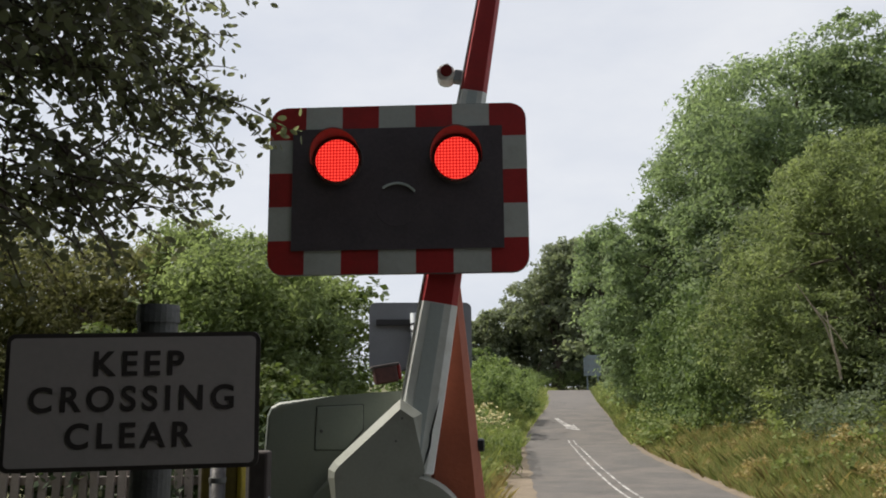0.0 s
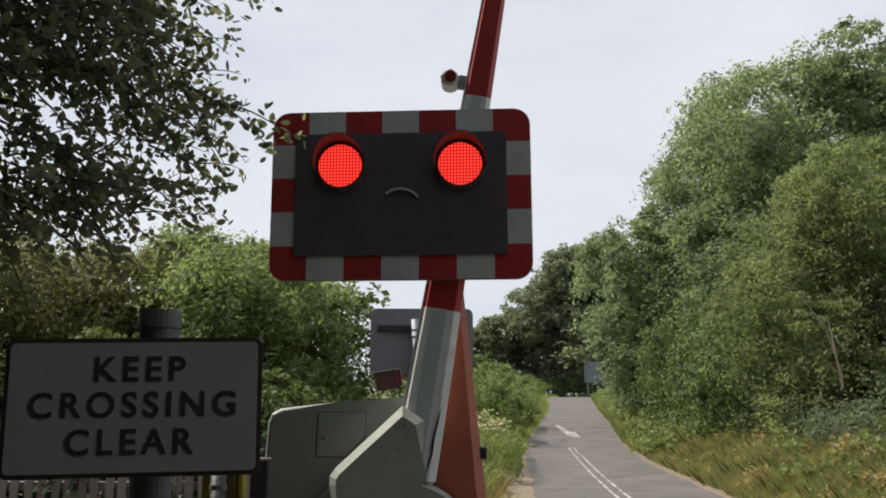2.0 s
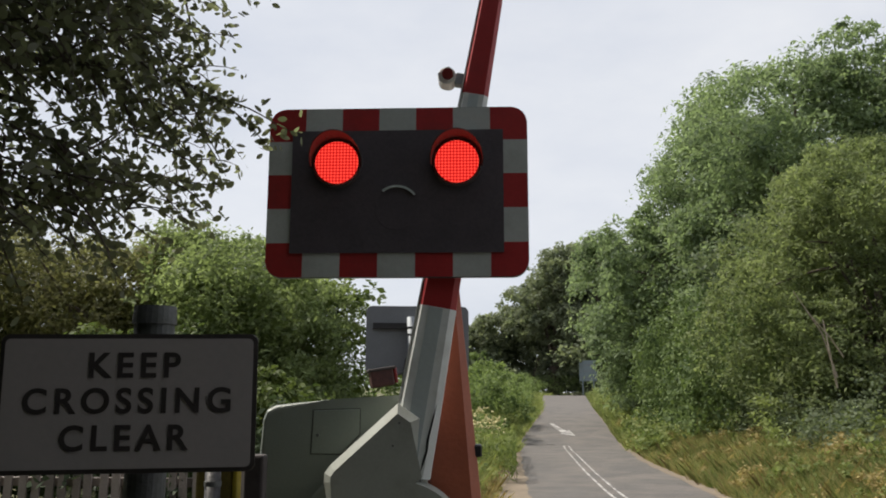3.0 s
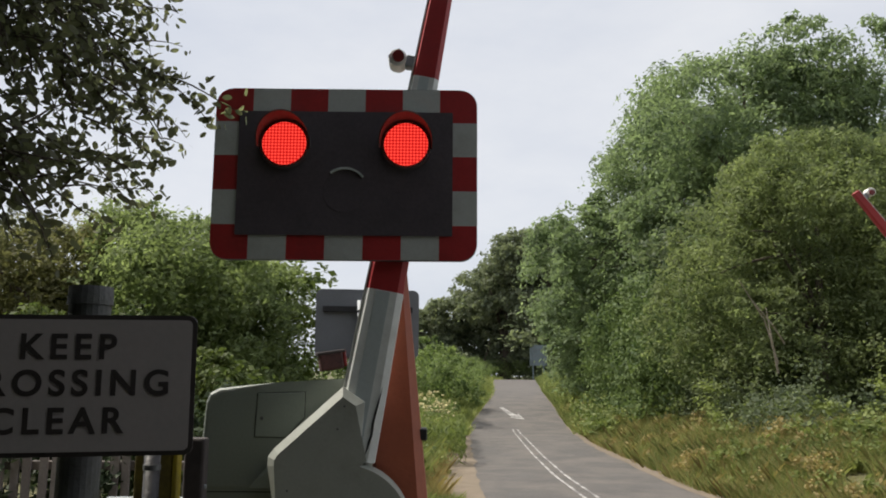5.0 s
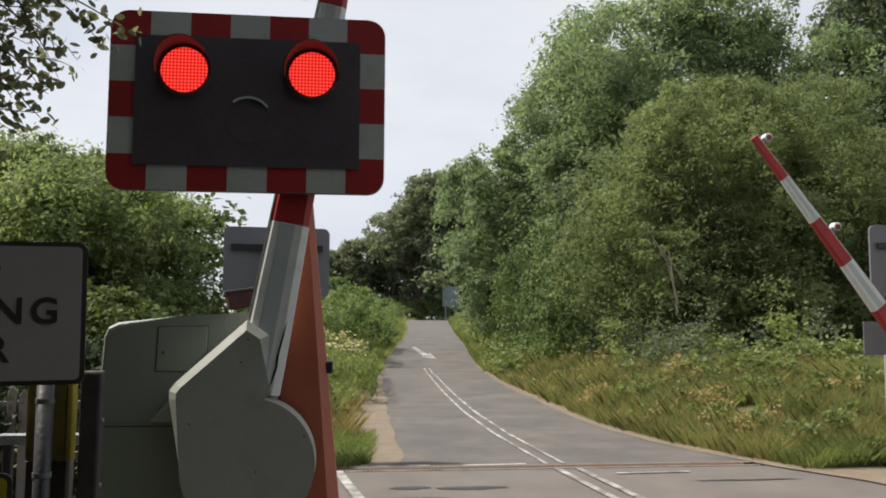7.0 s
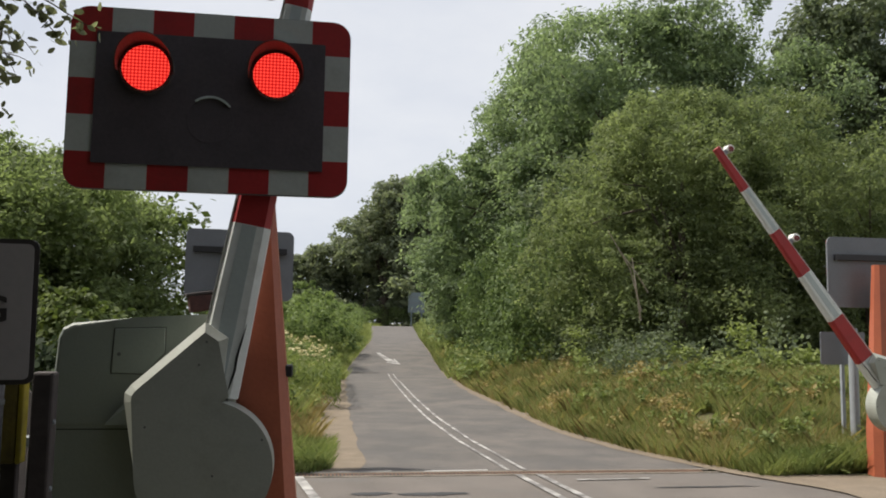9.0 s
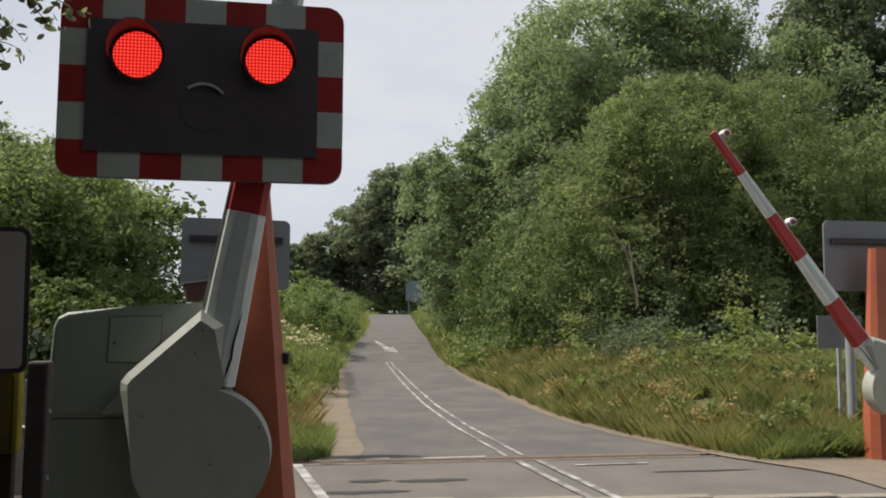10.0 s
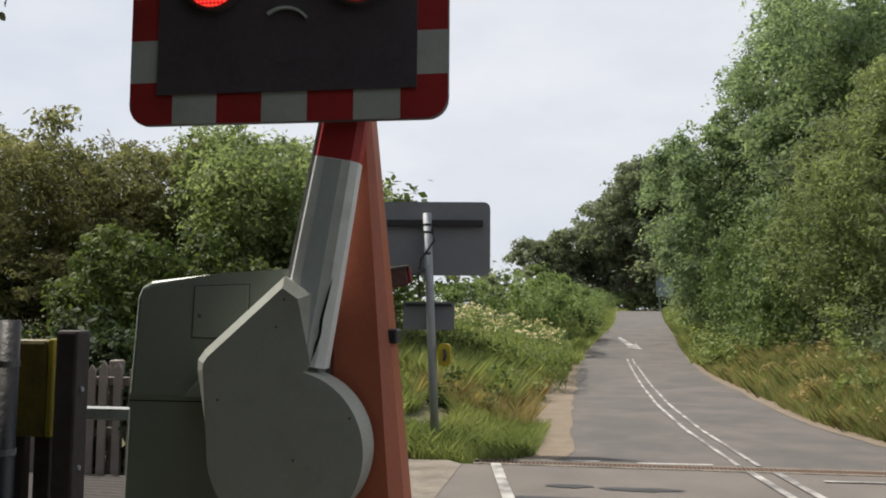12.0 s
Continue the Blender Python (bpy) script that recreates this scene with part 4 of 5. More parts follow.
part("casing", boxed(-0.36, -0.1, -0.1, 0.12, -0.13, 0.06, 0.02, 2), mat("dark_red_box", (0.06, 0.02, 0.016), 0.6, vary=0.5, scale=12), lb, "rusty dark red casing")
part("lid", boxed(-0.38, -0.07, -0.11, 0.13, 0.05, 0.085, 0.008, 1), M_TIMBER, lb, "dark top")
part("front", boxed(-0.1, -0.06, -0.09, 0.11, -0.11, 0.07, 0.01, 1), M_LAMPRED, lb, "red end")
part("arm", tube(bmesh.new(), [(-0.08, 0, -0.02), (0.12, 0.1, 0.02), (0.15, 0.12, 0.03)], 0.018, 8), M_RAILBLK, lb)
sp = thing("small_sign", (-0.42, 6.04, 1.4), "back of a small grey sign on the pole", "sign")
part("plate", prism(bmesh.new(), rounded(0.55, 0.3, 0.02), 0, 0.012), M_BACK, sp)
part("channel", boxed(-0.25, 0.25, -0.02, 0.0, 0.1, 0.13), M_RAILBLK, sp)
yh = thing("phone_hood", (-0.24, 5.98, 0.99), "yellow emergency telephone hood on the pole", "telephone")
part("shell", prism(bmesh.new(), rounded(0.13, 0.24, 0.05), -0.04, 0.06, 0.01, 1), M_YELLOW, yh)
part("handset", tube(bmesh.new(), [(0.0, -0.045, 0.06), (0.02, -0.055, 0.0), (0.0, -0.045, -0.06)], 0.016, 8), M_RAILBLK, yh, "dark handset")

signal_post((6.72, 4.78, 0), 180, 2.32, "bright orange tapered mast on the far side of the crossing", 0.2, 0.42)
signal_board((6.8, 5.0, 2.25), 180, "crossing signal seen from behind above an orange mast")
barrier((6.58, 4.42, 0.80), -1, 53, "half lowered red and white striped barrier boom", "pale grey moulded root cover", [0.25, 0.59, 1.13, 1.70, 2.25, 2.79, 3.32], (2.06, 3.23))
gp = thing("grey_pole", (6.98, 5.7, 0), "short galvanised pole in the grass", "pole")
part("tube", cylinder(bmesh.new(), (0, 0, 0), (0, 0, 1), 0.055, 0.055, 1.6, 16), M_GALV, gp)
part("cap", cylinder(bmesh.new(), (0, 0, 1.595), (0, 0, 1), 0.058, 0.05, 0.03, 16), M_GALV, gp)
gs = thing("small_sign", (6.95, 5.85, 1.38), "back of a small grey sign among the weeds", "sign")
part("plate", prism(bmesh.new(), rounded(0.6, 0.4, 0.02), 0, 0.012), M_BACK, gs)
part("leg", boxed(-0.02, 0.02, 0.013, 0.05, -1.4, 0.18), M_GALV, gs)

far_sign = thing("road_sign", (12.2, 92.0, road_z(92.0)), "back of a grey road sign on two posts at the bend", "sign")
part("plate", prism(bmesh.new(), rounded(1.9, 2.3, 0.05, 4, 0, 2.8), -0.02, 0.02), M_SIGNBLUE, far_sign)
for x in (-0.6, 0.6):
    part("leg", boxed(x - 0.06, x + 0.06, -0.12, -0.03, -0.6, 3.9), M_SIGNBLUE, far_sign)
for z in (2.0, 2.7, 3.4):
    part("rail", boxed(-0.9, 0.9, -0.05, -0.022, z, z + 0.08), M_BACK, far_sign)


# ---- trees and bushes ----
def blob_set(n, c, r, size, seed, z_squash=0.85):
    g = np.random.default_rng(seed)
    out = []
    while len(out) < n:
        d = g.normal(size=3)
        d /= np.linalg.norm(d)
        p = np.array(c) + d * np.array(r) * g.uniform(0.45, 0.9)
        s = size * g.uniform(0.7, 1.25)
        out.append((p[0], p[1], p[2], s, s, s * z_squash))
    return out


# tall ash group on the bank
ASH_SKY = ((6.2, 8.3), (7.2, 9.5), (8.2, 11.2), (9.0, 12.3), (9.8, 13.5), (10.7, 14.4), (12.9, 15.3), (14.0, 15.9), (15.4, 15.8), (17.3, 14.9), (18.4, 14.3), (19.5, 13.5), (21.0, 13.9), (23.0, 14.4))
DEEP_SKY = tuple((0.4 + (x - 0.4) * 1.16, 1.56 + (z - 1.56) * 1.16) for x, z in ASH_SKY)
SALLOW_SKY = ((6.7, 4.2), (7.1, 5.5), (7.8, 6.6), (8.7, 7.3), (9.9, 8.0), (11.2, 8.3), (12.6, 7.9), (13.4, 6.8), (15.7, 7.0), (18.3, 6.9))
OAK_SKY = ((-3.2, 10.3), (-0.7, 11.3), (1.0, 11.9), (2.8, 11.6), (4.1, 12.7), (6.0, 15.9), (8.5, 17.9), (10.3, 19.7), (13.5, 21.1), (15.8, 21.5), (22.8, 20.9))
for name, table, base, span, z0, r, seed, height, trunk, leaves, size, material, words, kind_, extra in (
        ("ash_tree", DEEP_SKY, (9.4, 34.0, 1.1), (7.2, 12.2), 2.2, 1.25, 3, 14.0, 0.3, 95000, 0.22, L_ASH, "leafy ash tree leaning over the lane bank", "tree", {"radius": 0.5, "per": 80, "ragged": 0.3}),
        ("ash_tree", ASH_SKY, (12.7, 28.5, 0.9), (9.4, 16.8), 3.0, 1.3, 8, 15.2, 0.36, 125000, 0.21, L_ASH, "tall leafy ash tree above the lane bank", "tree", {"radius": 0.5, "per": 80, "ragged": 0.3}),
        ("ash_tree", ASH_SKY, (18.6, 28.0, 0.9), (16.6, 22.4), 4.0, 1.3, 12, 13.5, 0.3, 50000, 0.22, L_ASH, "tall dense ash tree behind the sallow", "tree", {"radius": 0.5, "per": 80, "ragged": 0.3}),
        ("sallow_bush", SALLOW_SKY, (9.6, 16.3, 0.8), (7.2, 13.3), 1.1, 0.74, 21, 7.4, 0.14, 140000, 0.11, L_WILLOW, "rounded grey-green sallow bush by the verge", "bush", {"radius": 0.42, "per": 34, "ragged": 0.3}),
        ("sallow_bush", SALLOW_SKY, (15.0, 16.6, 0.8), (13.3, 18.2), 1.0, 0.85, 25, 6.4, 0.12, 70000, 0.12, L_WILLOW, "rounded green sallow bush among brambles", "bush", {"radius": 0.42, "per": 34, "ragged": 0.3}),
        ("oak_tree", OAK_SKY, (9.0, 101.0, 1.7), (5.8, 13.6), 3.0, 2.0, 41, 19.0, 0.7, 60000, 0.5, L_OAK, "broad dark oak tree at the bend of the lane", "tree", {"radius": 0.42, "relief": 0.7}),
        ("oak_tree", OAK_SKY, (0.4, 103.0, 1.2), (-2.2, 4.8), 3.0, 1.7, 47, 11.0, 0.5, 24000, 0.5, L_OAK, "distant small-crowned oak tree", "tree", {"radius": 0.42, "relief": 0.7}),
        ("oak_tree", OAK_SKY, (16.0, 99.0, 2.0), (12.8, 22.5), 3.0, 2.1, 52, 20.0, 0.5, 46000, 0.5, L_OAK, "dark oak tree behind the ash trees", "tree", {"radius": 0.42, "relief": 0.7})):
    opts = dict(extra)
    blobs = skyline_blobs(table, span[0], span[1], base[1], z0, r, seed, base, 2, opts.pop("relief", 0.9))
    tree(name, base, height, trunk, blobs, leaves, size, material, words, category=kind_, aspect=0.5 if name == "oak_tree" else 0.42, **opts)
tree("dark_tree", (25.3, 31.0, 0.9), 18.0, 0.36, blob_set(26, (0, 0, 9.6), (4.4, 4.0, 7.6), 1.6, 33), 46000, 0.28, L_SHADY, "tall dark tree behind the bushes", aspect=0.5)
# ivy and hedge curtain at the foot of the ash trees
hedge_blobs = []
columns = random.Random(9)
for i in range(44):
    y = 19.0 + i * 0.62 + columns.uniform(-0.2, 0.2)
    x = interp(RIGHT, y) + columns.uniform(1.3, 2.6)
    tall = columns.uniform(1.1, 2.5)
    hedge_blobs.append((x, y, ground_z(x, y) + tall * 0.8, columns.uniform(0.32, 0.6), columns.uniform(0.35, 0.6), tall))
for i in range(34):
    y = 11.5 + i * 0.95
    x = interp(RIGHT, y) + 3.0 + 0.5 * math.sin(i * 1.7) + max(0, (18 - y) * 0.4)
    if y < 18.5:
        continue
    hedge_blobs.append((x, y, ground_z(x, y) + 0.9 + 0.4 * math.sin(i * 2.3), 1.0, 1.0, 1.35 + 0.3 * math.sin(i)))
    if i % 2:
        hedge_blobs.append((x + 0.9, y, ground_z(x, y) + 2.7 + 0.6 * math.sin(i * 1.3), 1.1, 1.0, 1.3))
hedge = thing("ivy_hedge", (0, 0, 0), "dense ivy-hung hedge along the lane", "hedge", kind="stuff")
sprayed("leaves", hedge_blobs, 95000, 0.12, L_IVY, hedge, aspect=0.7, droop=1.0, radius=0.5, per=30, ragged=0.35, flat=1.3)
back_blobs = [(8.5 + i * 1.5, 21.5 + math.sin(i * 1.9), 5.2 + 0.9 * math.sin(i * 1.3), 1.5, 1.2, 1.7) for i in range(12)] + [(9.5 + i * 1.25, 18.0 + 1.2 * math.sin(i * 1.9), 2.2 + 0.8 * math.sin(i), 1.3, 1.2, 2.0) for i in range(14)] + [(8.8 + i * 1.6, 24.5, 1.9 + 0.5 * math.sin(i * 2.0), 1.3, 1.0, 1.9) for i in range(14)]
thicket = thing("thicket", (0, 0, 0), "dark thicket between the bushes and trees", "hedge", kind="stuff")
foliage("leaves", crown_points(back_blobs, 46000, 0.45), 0.22, L_SHADY, thicket, aspect=0.6)
for pts in ([(7.35, 13.3, 2.0), (7.0, 13.0, 2.85), (6.48, 12.9, 3.65)], [(7.5, 13.3, 2.4), (7.16, 13.0, 2.75), (6.72, 12.9, 3.25)], [(7.3, 13.2, 1.8), (7.08, 12.9, 2.5), (7.0, 12.9, 3.1)]):
    b = thing("bare_branch", (0, 0, 0), "pale bare branch sticking out of the bush", "branch", "bare branches")
    part("stem", tube(bmesh.new(), pts, [0.022, 0.016, 0.008], 6), M_DEAD, b)

# left side
ELDER_SKY = ((-16.1, 4.6), (-12.6, 4.3), (-9.4, 4.95), (-8.3, 4.4), (-7.5, 4.9), (-6.5, 4.4), (-5.7, 4.6), (-4.7, 4.9), (-3.8, 4.55), (-2.9, 3.9), (-2.2, 3.6), (-1.8, 2.9))
for span, seed, leaves, material, words in (
        ((-5.3, -2.35), 61, 85000, L_BUSH, "bright green elder bush behind the fence"),
        ((-8.2, -5.3), 66, 52000, L_BROWN, "brownish green hedge bush behind the fence"),
        ((-11.8, -8.2), 69, 42000, L_BROWN, "brownish green hedge bush beside the railway"),
        ((-15.8, -11.8), 74, 30000, L_BROWN, "brownish green hedge bush further along the railway")):
    base = ((span[0] + span[1]) / 2, 11.2, 0.3)
    blobs = skyline_blobs(ELDER_SKY, span[0], span[1], 11.2, 0.7, 0.48, seed, base, 2, 1.3)
    tree("elder_bush", base, 4.5, 0.1, blobs, leaves, 0.108, material, words, category="bush", aspect=0.42, radius=0.55, per=24, ragged=0.55)
tree("elder_bush", (-3.9, 7.9, 0.1), 2.5, 0.08, blob_set(18, (0, 0, 1.25), (2.1, 0.8, 1.0), 0.55, 71), 26000, 0.1, L_SCRUB, "low dark shrub in front of the elder", category="bush", aspect=0.5, radius=0.5)
fill = thing("hedge_thicket", (0, 0, 0), "dark thicket behind the elder bushes", "hedge", kind="stuff")
foliage("leaves", crown_points([(-17 + i * 1.2, 13.2 + 0.7 * math.sin(i * 1.9), 2.0 + 0.4 * math.sin(i * 1.3), 1.2, 0.9, 1.9) for i in range(13)], 30000, 0.45), 0.17, L_SCRUB, fill, aspect=0.6)
BANK_SKY = ((-9.1, 2.5), (-4.1, 2.7), (-1.1, 2.9), (-0.1, 3.3), (0.7, 3.25), (1.4, 2.9), (2.1, 2.4), (2.8, 2.0), (3.9, 1.8))
low = skyline_blobs(BANK_SKY, -8.5, 1.3, 28.0, 0.5, 0.62, 81, (0, 0, 0), 2, 0.9) + skyline_blobs(BANK_SKY, 0.6, 2.2, 33.0, 0.6, 0.5, 83, (0, 0, 0), 2, 0.9)
bank = random.Random(4)
for i in range(26):
    y = 36 + i * 2.2
    x = interp(LEFT, y) - 1.5 - bank.uniform(0, 0.9)
    tall = bank.uniform(0.9, 1.4)
    low.append((x, y, road_z(y) + tall * 0.6, 0.9, 1.0, tall * 0.75))
    low.append((x - 1.6, y, road_z(y) + tall * 0.8, 1.2, 1.2, tall * 0.95))
for i in range(22):
    low.append((1.6 + i * 1.3, 97 + (i % 3) + 0.8 * max(0, i - 9), 2.7, 1.4, 1.0, 1.3))
scrub = thing("bramble_scrub", (0, 0, 0), "rounded green bramble scrub on the bank beside the lane", "scrub", kind="stuff")
sprayed("leaves", low, 80000, 0.15, L_BANK, scrub, aspect=0.6, radius=0.5, per=36)
far_blobs = [(-60 + i * 5.5, 95 + 12 * math.sin(i * 1.7), 3.0, 4, 3, 3.2 + math.sin(i * 2.1)) for i in range(32)]
woods = thing("far_hedgerow", (0, 0, 0), "far hedgerow trees on the skyline", "hedge", kind="stuff")
foliage("leaves", crown_points(far_blobs, 26000, 0.4), 0.7, L_OAK, woods, aspect=0.7)


# ---- near tree overhead: drooping twigs of plum leaves ----
near = thing("plum_tree", (-3.4, 0.314, 0.374), "dark overhanging plum tree with drooping leafy twigs", "tree")
part("trunk", tube(bmesh.new(), limb_path((0, 0, -0.6), (0.4, -0.3, 3.6), 0.1, 7), [0.16 - 0.012 * i for i in range(8)], 12), M_BARK, near, smooth=True)
limb_ends = [(3.3, -1.7, 3.1), (3.4, -1.8, 3.9), (2.9, -2.2, 4.4), (3.1, -2.0, 2.8), (2.6, -2.9, 3.4), (2.7, -2.7, 2.7)]
for e in limb_ends:
    part("limb", tube(bmesh.new(), limb_path((0.35, -0.25, 2.4 + 0.15 * e[2]), e, 0.35, 8), [0.06 - 0.006 * i for i in range(9)], 8), M_BARK, near, smooth=True)
near.scale = (0.76, 0.76, 0.76)
g = np.random.default_rng(5)
twigs = bmesh.new()
spots = []


def twig(start, way, length, droop, leaves, wander=0.25):
    p, d = np.array(start, float), np.array(way, float)
    d /= np.linalg.norm(d)
    n = max(5, int(length / 0.06))
    line = [p.copy()]
    for i in range(n):
        d = d + g.normal(size=3) * wander * np.array([0.5, 0.5, 0.5]) + np.array([0, 0, -droop * 0.12])
        d /= np.linalg.norm(d)
        p = p + d * length / n
        line.append(p.copy())
        for k in range(int(leaves)):
            spots.append(p + g.normal(size=3) * 0.028)
    tube(twigs, [tuple(q) for q in line], [0.006 * (1 - 0.75 * i / n) for i in range(n + 1)], 4, False)


# hanging mass of twigs, sloping towards the near road (tree's own metres, trunk foot at 0)
for i in range(1650):
    u = g.random() * 1.5
    x = 3.62 - 0.62 * u + g.normal() * 0.1
    y = -1.55 - 1.35 * u + g.normal() * 0.22
    z = 2.32 - 0.16 * u + 2.4 * g.random() ** 1.15
    hole = noise.noise((x * 2.2 + y * 1.1, z * 2.4, 3.3))
    if hole < -0.21 - 0.1 * max(0.0, u - 0.6):
        continue
    if u < 0.42 and z < 2.78 - 0.18 * u and (z < 2.36 or g.random() < 0.45) or x > 3.68:
        continue
    twig((x - 0.15, y, z), (0.7 + g.normal() * 0.5, 0.1 + g.normal() * 0.5, -0.2 + g.normal() * 0.5), g.uniform(0.2, 0.45), 0.9, 3.4)
# the twigs that reach out over the signal
for s, w, ln, dr, lv in (((3.2, -1.62, 2.68), (1, 0, -0.3), 0.6, 0.15, 5), ((3.3, -1.6, 2.6), (1, 0.05, -0.15), 0.5, 0.3, 4), ((3.1, -1.65, 2.5), (1, 0, -0.2), 0.66, 0.1, 2), ((3.25, -1.62, 2.45), (0.8, 0, -0.6), 0.4, 0.3, 4),
                         ((3.4, -1.6, 3.3), (1, 0, 0.1), 0.4, 0.4, 6), ((3.45, -1.6, 2.95), (1, 0, -0.5), 0.4, 0.3, 6), ((3.3, -1.72, 3.12), (1, 0, -0.25), 0.62, 0.15, 6), ((3.55, -1.7, 3.03), (1, 0.02, -0.3), 0.6, 0.25, 7), ((3.75, -1.7, 2.93), (1, 0, -0.35), 0.42, 0.3, 6),
                         ((3.6, -1.7, 2.98), (0.6, 0, -0.9), 0.42, 0.4, 5), ((3.35, -1.75, 2.98), (0.8, 0, -0.7), 0.5, 0.4, 6),
                         ((3.1, -1.8, 2.82), (0.8, 0, -0.5), 0.42, 0.4, 7), ((3.5, -1.7, 3.75), (0.8, 0, -0.5), 0.55, 0.4, 7), ((3.75, -1.72, 3.66), (0.9, 0, -0.7), 0.35, 0.5, 8), ((3.3, -1.7, 3.4), (0.9, 0, -0.4), 0.45, 0.4, 7)):
    twig(s, w, ln, dr, lv, 0.12)
me = mesh_of("twig_mass", twigs, M_BARK)
tw = new("twig_mass", me)
tw.parent = near
tagged(tw, "thin dark twigs", kind="stuff")
upper = [(1.2 * math.sin(i * 2.4) - 1.7, 0.9 + 0.34 * i, 5.1 + 0.6 * math.sin(i * 1.7), 0.85, 0.85, 0.6) for i in range(9)] + [(-2.2 + 0.25 * i, -0.8 + 0.1 * i, 5.4, 0.9, 0.9, 0.7) for i in range(6)]
foliage("upper_crown", crown_points(upper, 16000, 0.5), 0.085, L_NEAR, near, "dense upper crown", aspect=0.6)
ov, of = oval_verts(np.array(spots), 0.046)
crown = new("crown", fast_mesh("crown", ov, of, L_NEAR))
crown.parent = near
tagged(crown, "small dark oval leaves")


# unseen wood added on the near side of the railway, behind and over the viewer, to keep the signals in shade
shade = []
for i in range(22):
    x = -12 + i * 1.05
    shade.append((x, -7.5 - 1.5 * math.sin(i * 1.7), 2.2, 1.6, 1.6, 2.2))
    shade.append((x, -8.5 + 0.8 * math.sin(i * 1.1), 6.0, 1.8, 1.8, 2.4))
    shade.append((x - 0.5, -9.0 + math.sin(i), 9.6, 1.9, 1.9, 2.2))
for i in range(9):
    shade.append((-6.5 + 0.2 * i, -6.5 + i * 0.75, 1.8, 1.4, 1.3, 1.8))
    shade.append((-6.5 + 0.3 * i, -6.5 + i * 0.75, 5.0, 1.6, 1.5, 2.0))
for i in range(7):
    for k in range(3):
        shade.append((-5.6 + 0.95 * i, -5.6 + 0.85 * k, 6.3 + 0.5 * math.sin(i + 2.0 * k), 0.85, 0.8, 0.6))
for i in range(5):
    for k in range(6):
        shade.append((-5.2 + 0.6 * i, -6.0 + 0.8 * k, 3.4 + 0.8 * math.sin(i * 1.9 + k * 2.3), 0.75, 0.75, 0.9))
for i in range(7):
    for k in range(7):
        shade.append((-5.4 + 0.72 * i + 0.2 * math.sin(3.0 * k), -6.1 + 0.95 * k, 8.2 + 0.9 * math.sin(i * 1.3 + k * 2.1), 0.8, 0.8, 0.6))
wood = thing("unseen_wood", (0, 0, 0), "unseen dense dark trees added behind the viewer for shade", "trees", kind="stuff")
near_leaves = crown_points(shade, 120000, 0.5, inner=0.35)
near_leaves = near_leaves[(near_leaves[:, 1] < -0.4) | (near_leaves[:, 0] < -4.5)]
foliage("leaves", near_leaves, 0.32, L_DARK, wood, aspect=0.7)


# ---- grass, weeds and flowers ----
def blades(name, n, area, height, width, material, label, category="grass", lean=0.6):
    """Upright grass blades at the places that area() gives."""
    pts = area(n)
    base = np.array([(x, y, ground_z(x, y)) for x, y in pts])
    m = len(base)
    h = height * RNG.uniform(0.45, 1.25, m)
    a = RNG.uniform(0, 2 * np.pi, m)
    w = width * RNG.uniform(0.6, 1.3, m)
    side = np.stack([np.cos(a), np.sin(a), np.zeros(m)], 1) * w[:, None] / 2
    l = np.clip(RNG.normal(size=(m, 3)), -1.3, 1.3) * lean * h[:, None]
    l[:, 2] = h
    midp = base + l * 0.55 * np.array([0.7, 0.7, 1.0])
    v = np.stack([base - side, base + side, midp + side * 0.7, base + l, midp - side * 0.7], 1).reshape(-1, 3)
    ob = new(name, fast_mesh(name, v, np.arange(5 * m).reshape(m, 5), material))
    return tagged(ob, label, category, kind="stuff")


def verge(side, y0, y1, d0, d1, power=1.0):
    def area(n):
        t = RNG.random(n) ** power
        y = y0 + (y1 - y0) * t
        edge = np.interp(y, [q for q, _ in (RIGHT if side > 0 else LEFT)], [q for _, q in (RIGHT if side > 0 else LEFT)])
        d = d0 + (d1 - d0) * RNG.random(n) ** 1.15
        keep = np.array([noise.noise((float(a) * 0.9, float(b) * 0.9, 2.0)) for a, b in zip(d, y)]) > -0.42
        return np.stack([edge + side * d, y], 1)[keep]
    return area


blades("verge_grass", 190000, verge(1, 4.9, 26, 0.16, 5.4, 1.5), 0.26, 0.009, L_GRASS, "long green verge grass beside the lane")
blades("verge_grass", 34000, verge(1, 24, 92, 0.0, 4.0, 1.2), 0.4, 0.035, L_GRASS, "long verge grass beside the climbing lane")
blades("verge_grass", 52000, verge(-1, 7.2, 24, 0.7, 3.8, 1.3), 0.22, 0.012, L_GRASS, "long green verge grass beside the lane")
blades("verge_grass", 18000, verge(-1, 22, 92, 0.0, 3.0, 1.2), 0.4, 0.035, L_GRASS, "long verge grass beside the climbing lane")
blades("verge_grass", 30000, verge(-1, 5.35, 8.0, 0.3, 3.2, 1.0), 0.18, 0.011, L_GRASS, "short green grass at the corner of the crossing")
blades("dry_grass", 46000, verge(1, 5.4, 34, 0.1, 4.4, 1.3), 0.34, 0.007, L_STRAW, "dry straw-coloured grass stems")
blades("tall_grass", 26000, verge(-1, 9.0, 22, 0.8, 3.4, 1.2), 0.5, 0.011, L_GRASS, "tall seeding grass on the bank beside the lane")
blades("dry_grass", 14000, verge(-1, 7.6, 22, 0.5, 2.0, 1.3), 0.36, 0.008, L_STRAW, "dry straw-coloured grass stems")


def clump_set(n, area, r0, r1):
    out = []
    for x, y in area(n):
        r = random.uniform(r0, r1)
        out.append((x, y, ground_z(x, y) + r * 0.5, r, r, r * random.uniform(0.7, 1.5)))
    return out


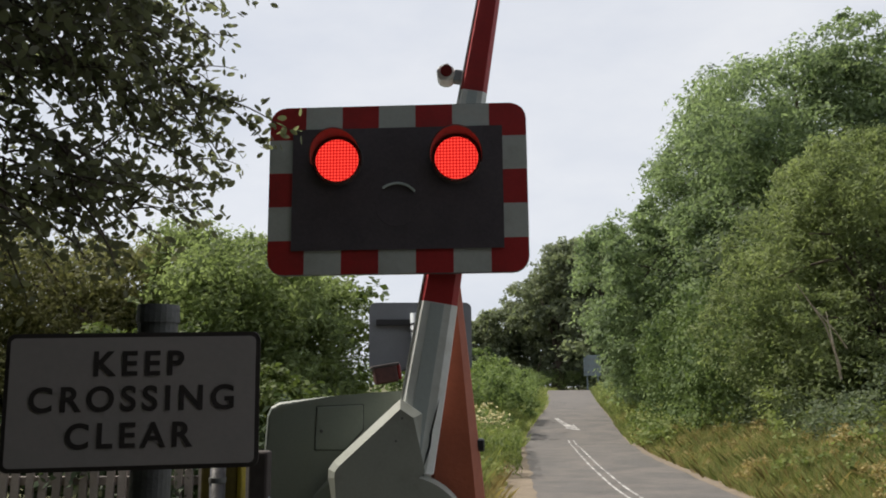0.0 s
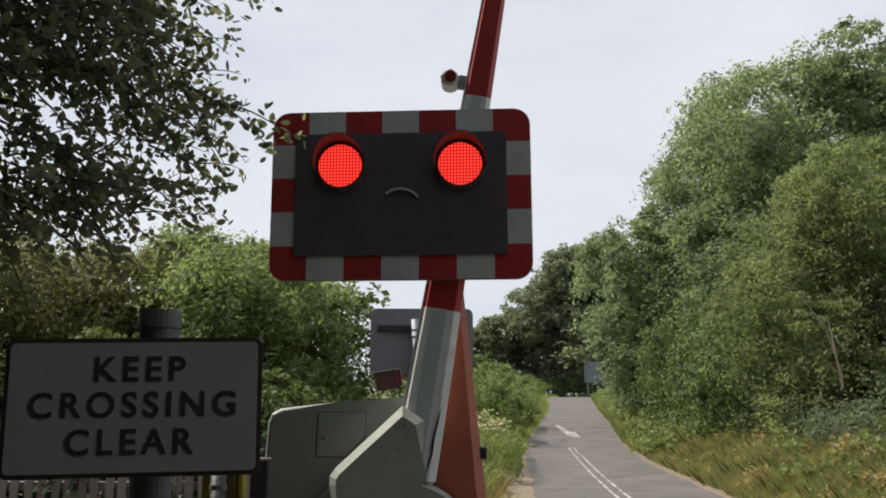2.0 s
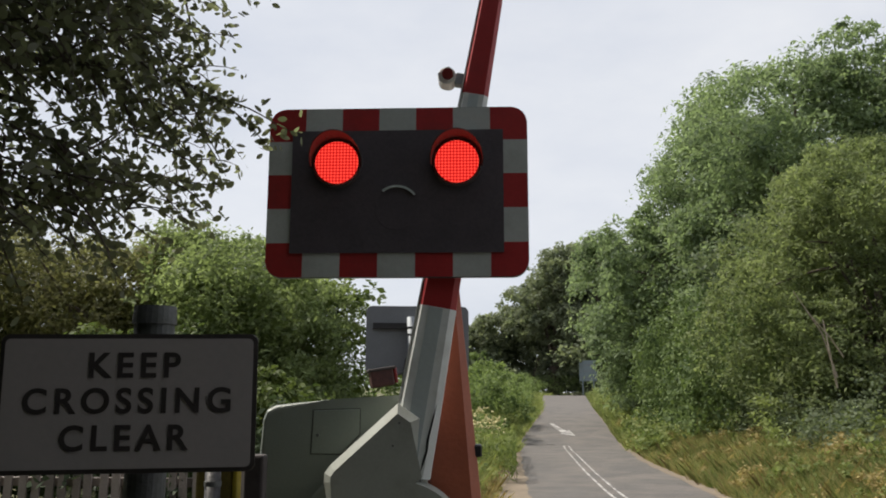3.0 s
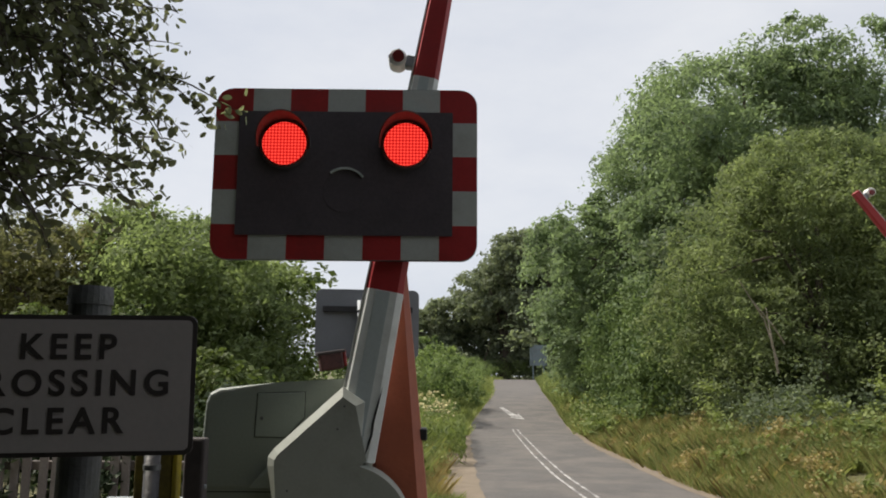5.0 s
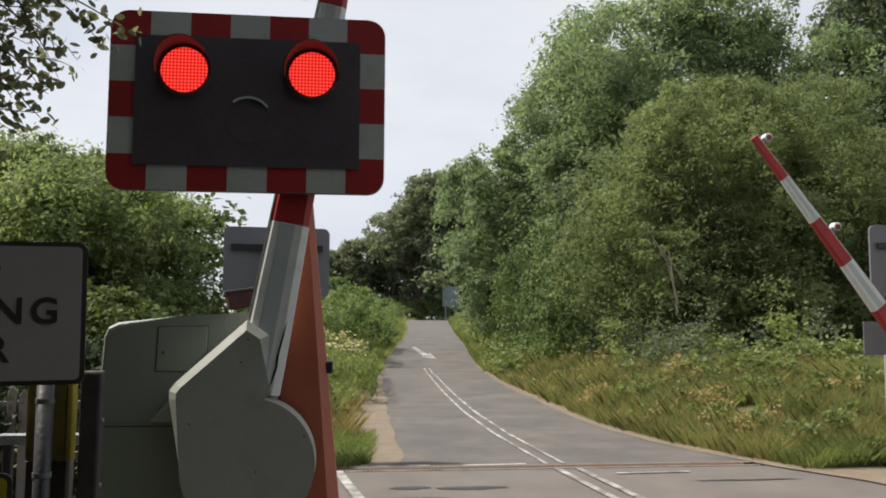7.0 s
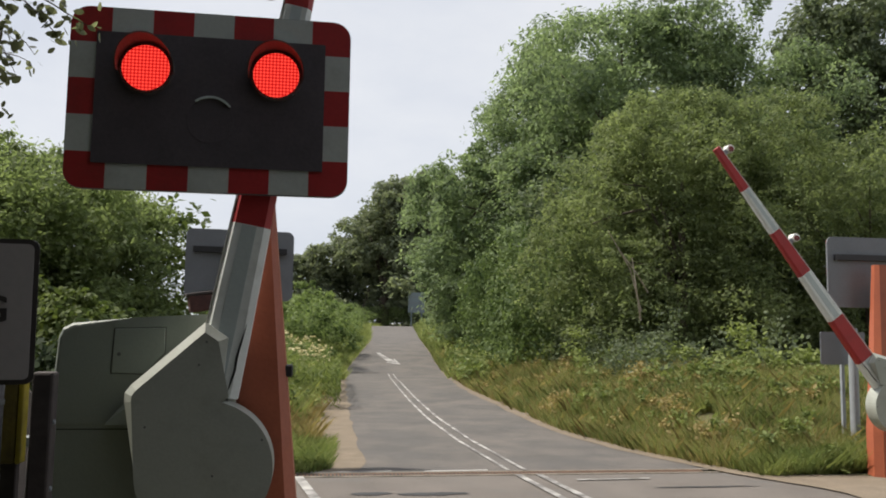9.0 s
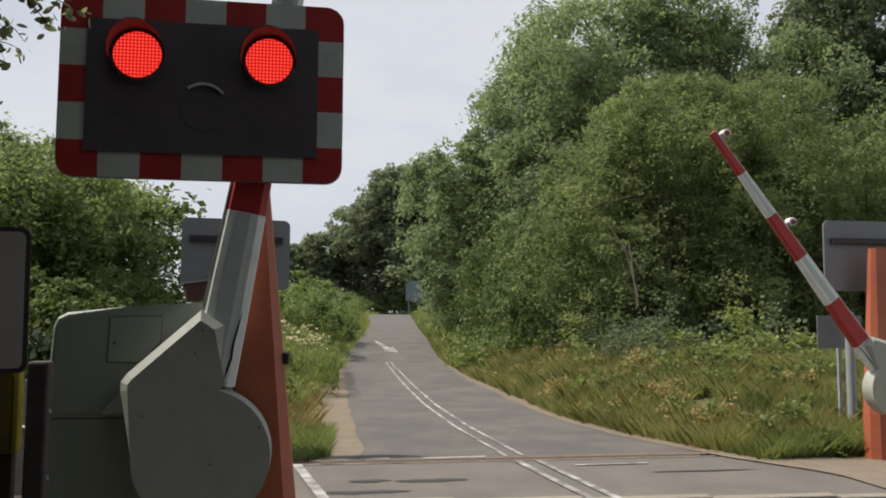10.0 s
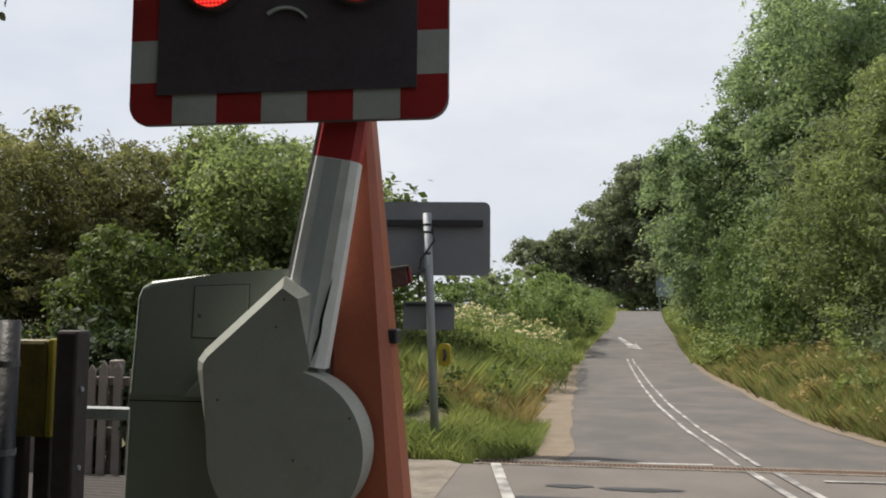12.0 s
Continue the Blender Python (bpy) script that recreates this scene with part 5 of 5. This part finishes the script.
for name, n, leaves, area, r0, r1, size, mat_, words in (
        ("verge_weeds", 180, 24000, verge(1, 4.9, 11.5, 0.7, 4.8, 1.1), 0.1, 0.28, 0.07, L_WEED, "clumps of nettles and docks on the verge"),
        ("verge_weeds", 90, 13000, verge(1, 9, 24, 2.0, 5.2), 0.2, 0.55, 0.1, L_WEED, "tall nettles on the bank"),
        ("verge_weeds", 110, 15000, verge(-1, 6.5, 20, 1.2, 4.6), 0.18, 0.45, 0.09, L_SCRUB, "green weeds on the bank"),
        ("verge_weeds", 420, 42000, verge(1, 20, 80, 0.4, 4.2, 1.3), 0.2, 0.5, 0.12, L_GRASS, "uneven tufts on the bank of the climbing lane"),
        ("dry_tufts", 300, 36000, verge(1, 6, 48, 0.3, 3.2, 1.2), 0.1, 0.26, 0.06, L_STRAW, "pale dry tufts along the edge of the lane"),
        ("verge_weeds", 240, 24000, verge(-1, 10, 60, 0.55, 2.6, 1.3), 0.15, 0.36, 0.09, L_GRASS, "uneven green tufts along the edge of the lane"),
        ("brambles", 60, 12000, verge(1, 10, 20, 2.4, 5.0), 0.3, 0.7, 0.09, L_SHADY, "bramble mounds at the foot of the bushes")):
    ob = foliage(name, crown_points(clump_set(n, area, r0, r1), leaves, 0.5, 40), size, mat_, kind="stuff", aspect=0.6, flat=0.35)
    tagged(ob, words, "weeds")
flower = thing("flowering_weeds", (0, 0, 0), "cream flower heads on tall bushy weeds beside the lane", "flowers", kind="stuff")
tufts = []
for x, y in verge(-1, 15.5, 22.5, 0.7, 3.2)(90):
    r = random.uniform(0.2, 0.36)
    tufts.append((x, y, ground_z(x, y) + random.uniform(0.15, 0.7), r, r, r * 1.2))
sprayed("leaves", tufts, 14000, 0.075, L_BANK, flower, aspect=0.45, radius=0.6, per=30)
heads, facing = sprays([(x, y, z + 0.12, r, r, h) for x, y, z, r, _, h in tufts], 7500, per=9, radius=0.16, inner=0.0)
keep = facing[:, 2] > 0.1
v, f = laid_leaves(heads[keep], facing[keep] * np.array([0.9, 0.9, 1.0]), 0.055, 0.95, 0.4, 0.0)
new("heads", fast_mesh("heads", v, f, L_FLOWER)).parent = flower
st_pts = verge(-1, 12.5, 20.5, 0.1, 3.0)(12000)
st = np.array([(x, y, ground_z(x, y) + 0.8 * random.random() ** 0.6) for x, y in st_pts])
foliage("stems", st, 0.13, L_WEED, flower, aspect=0.25, flat=-0.6)
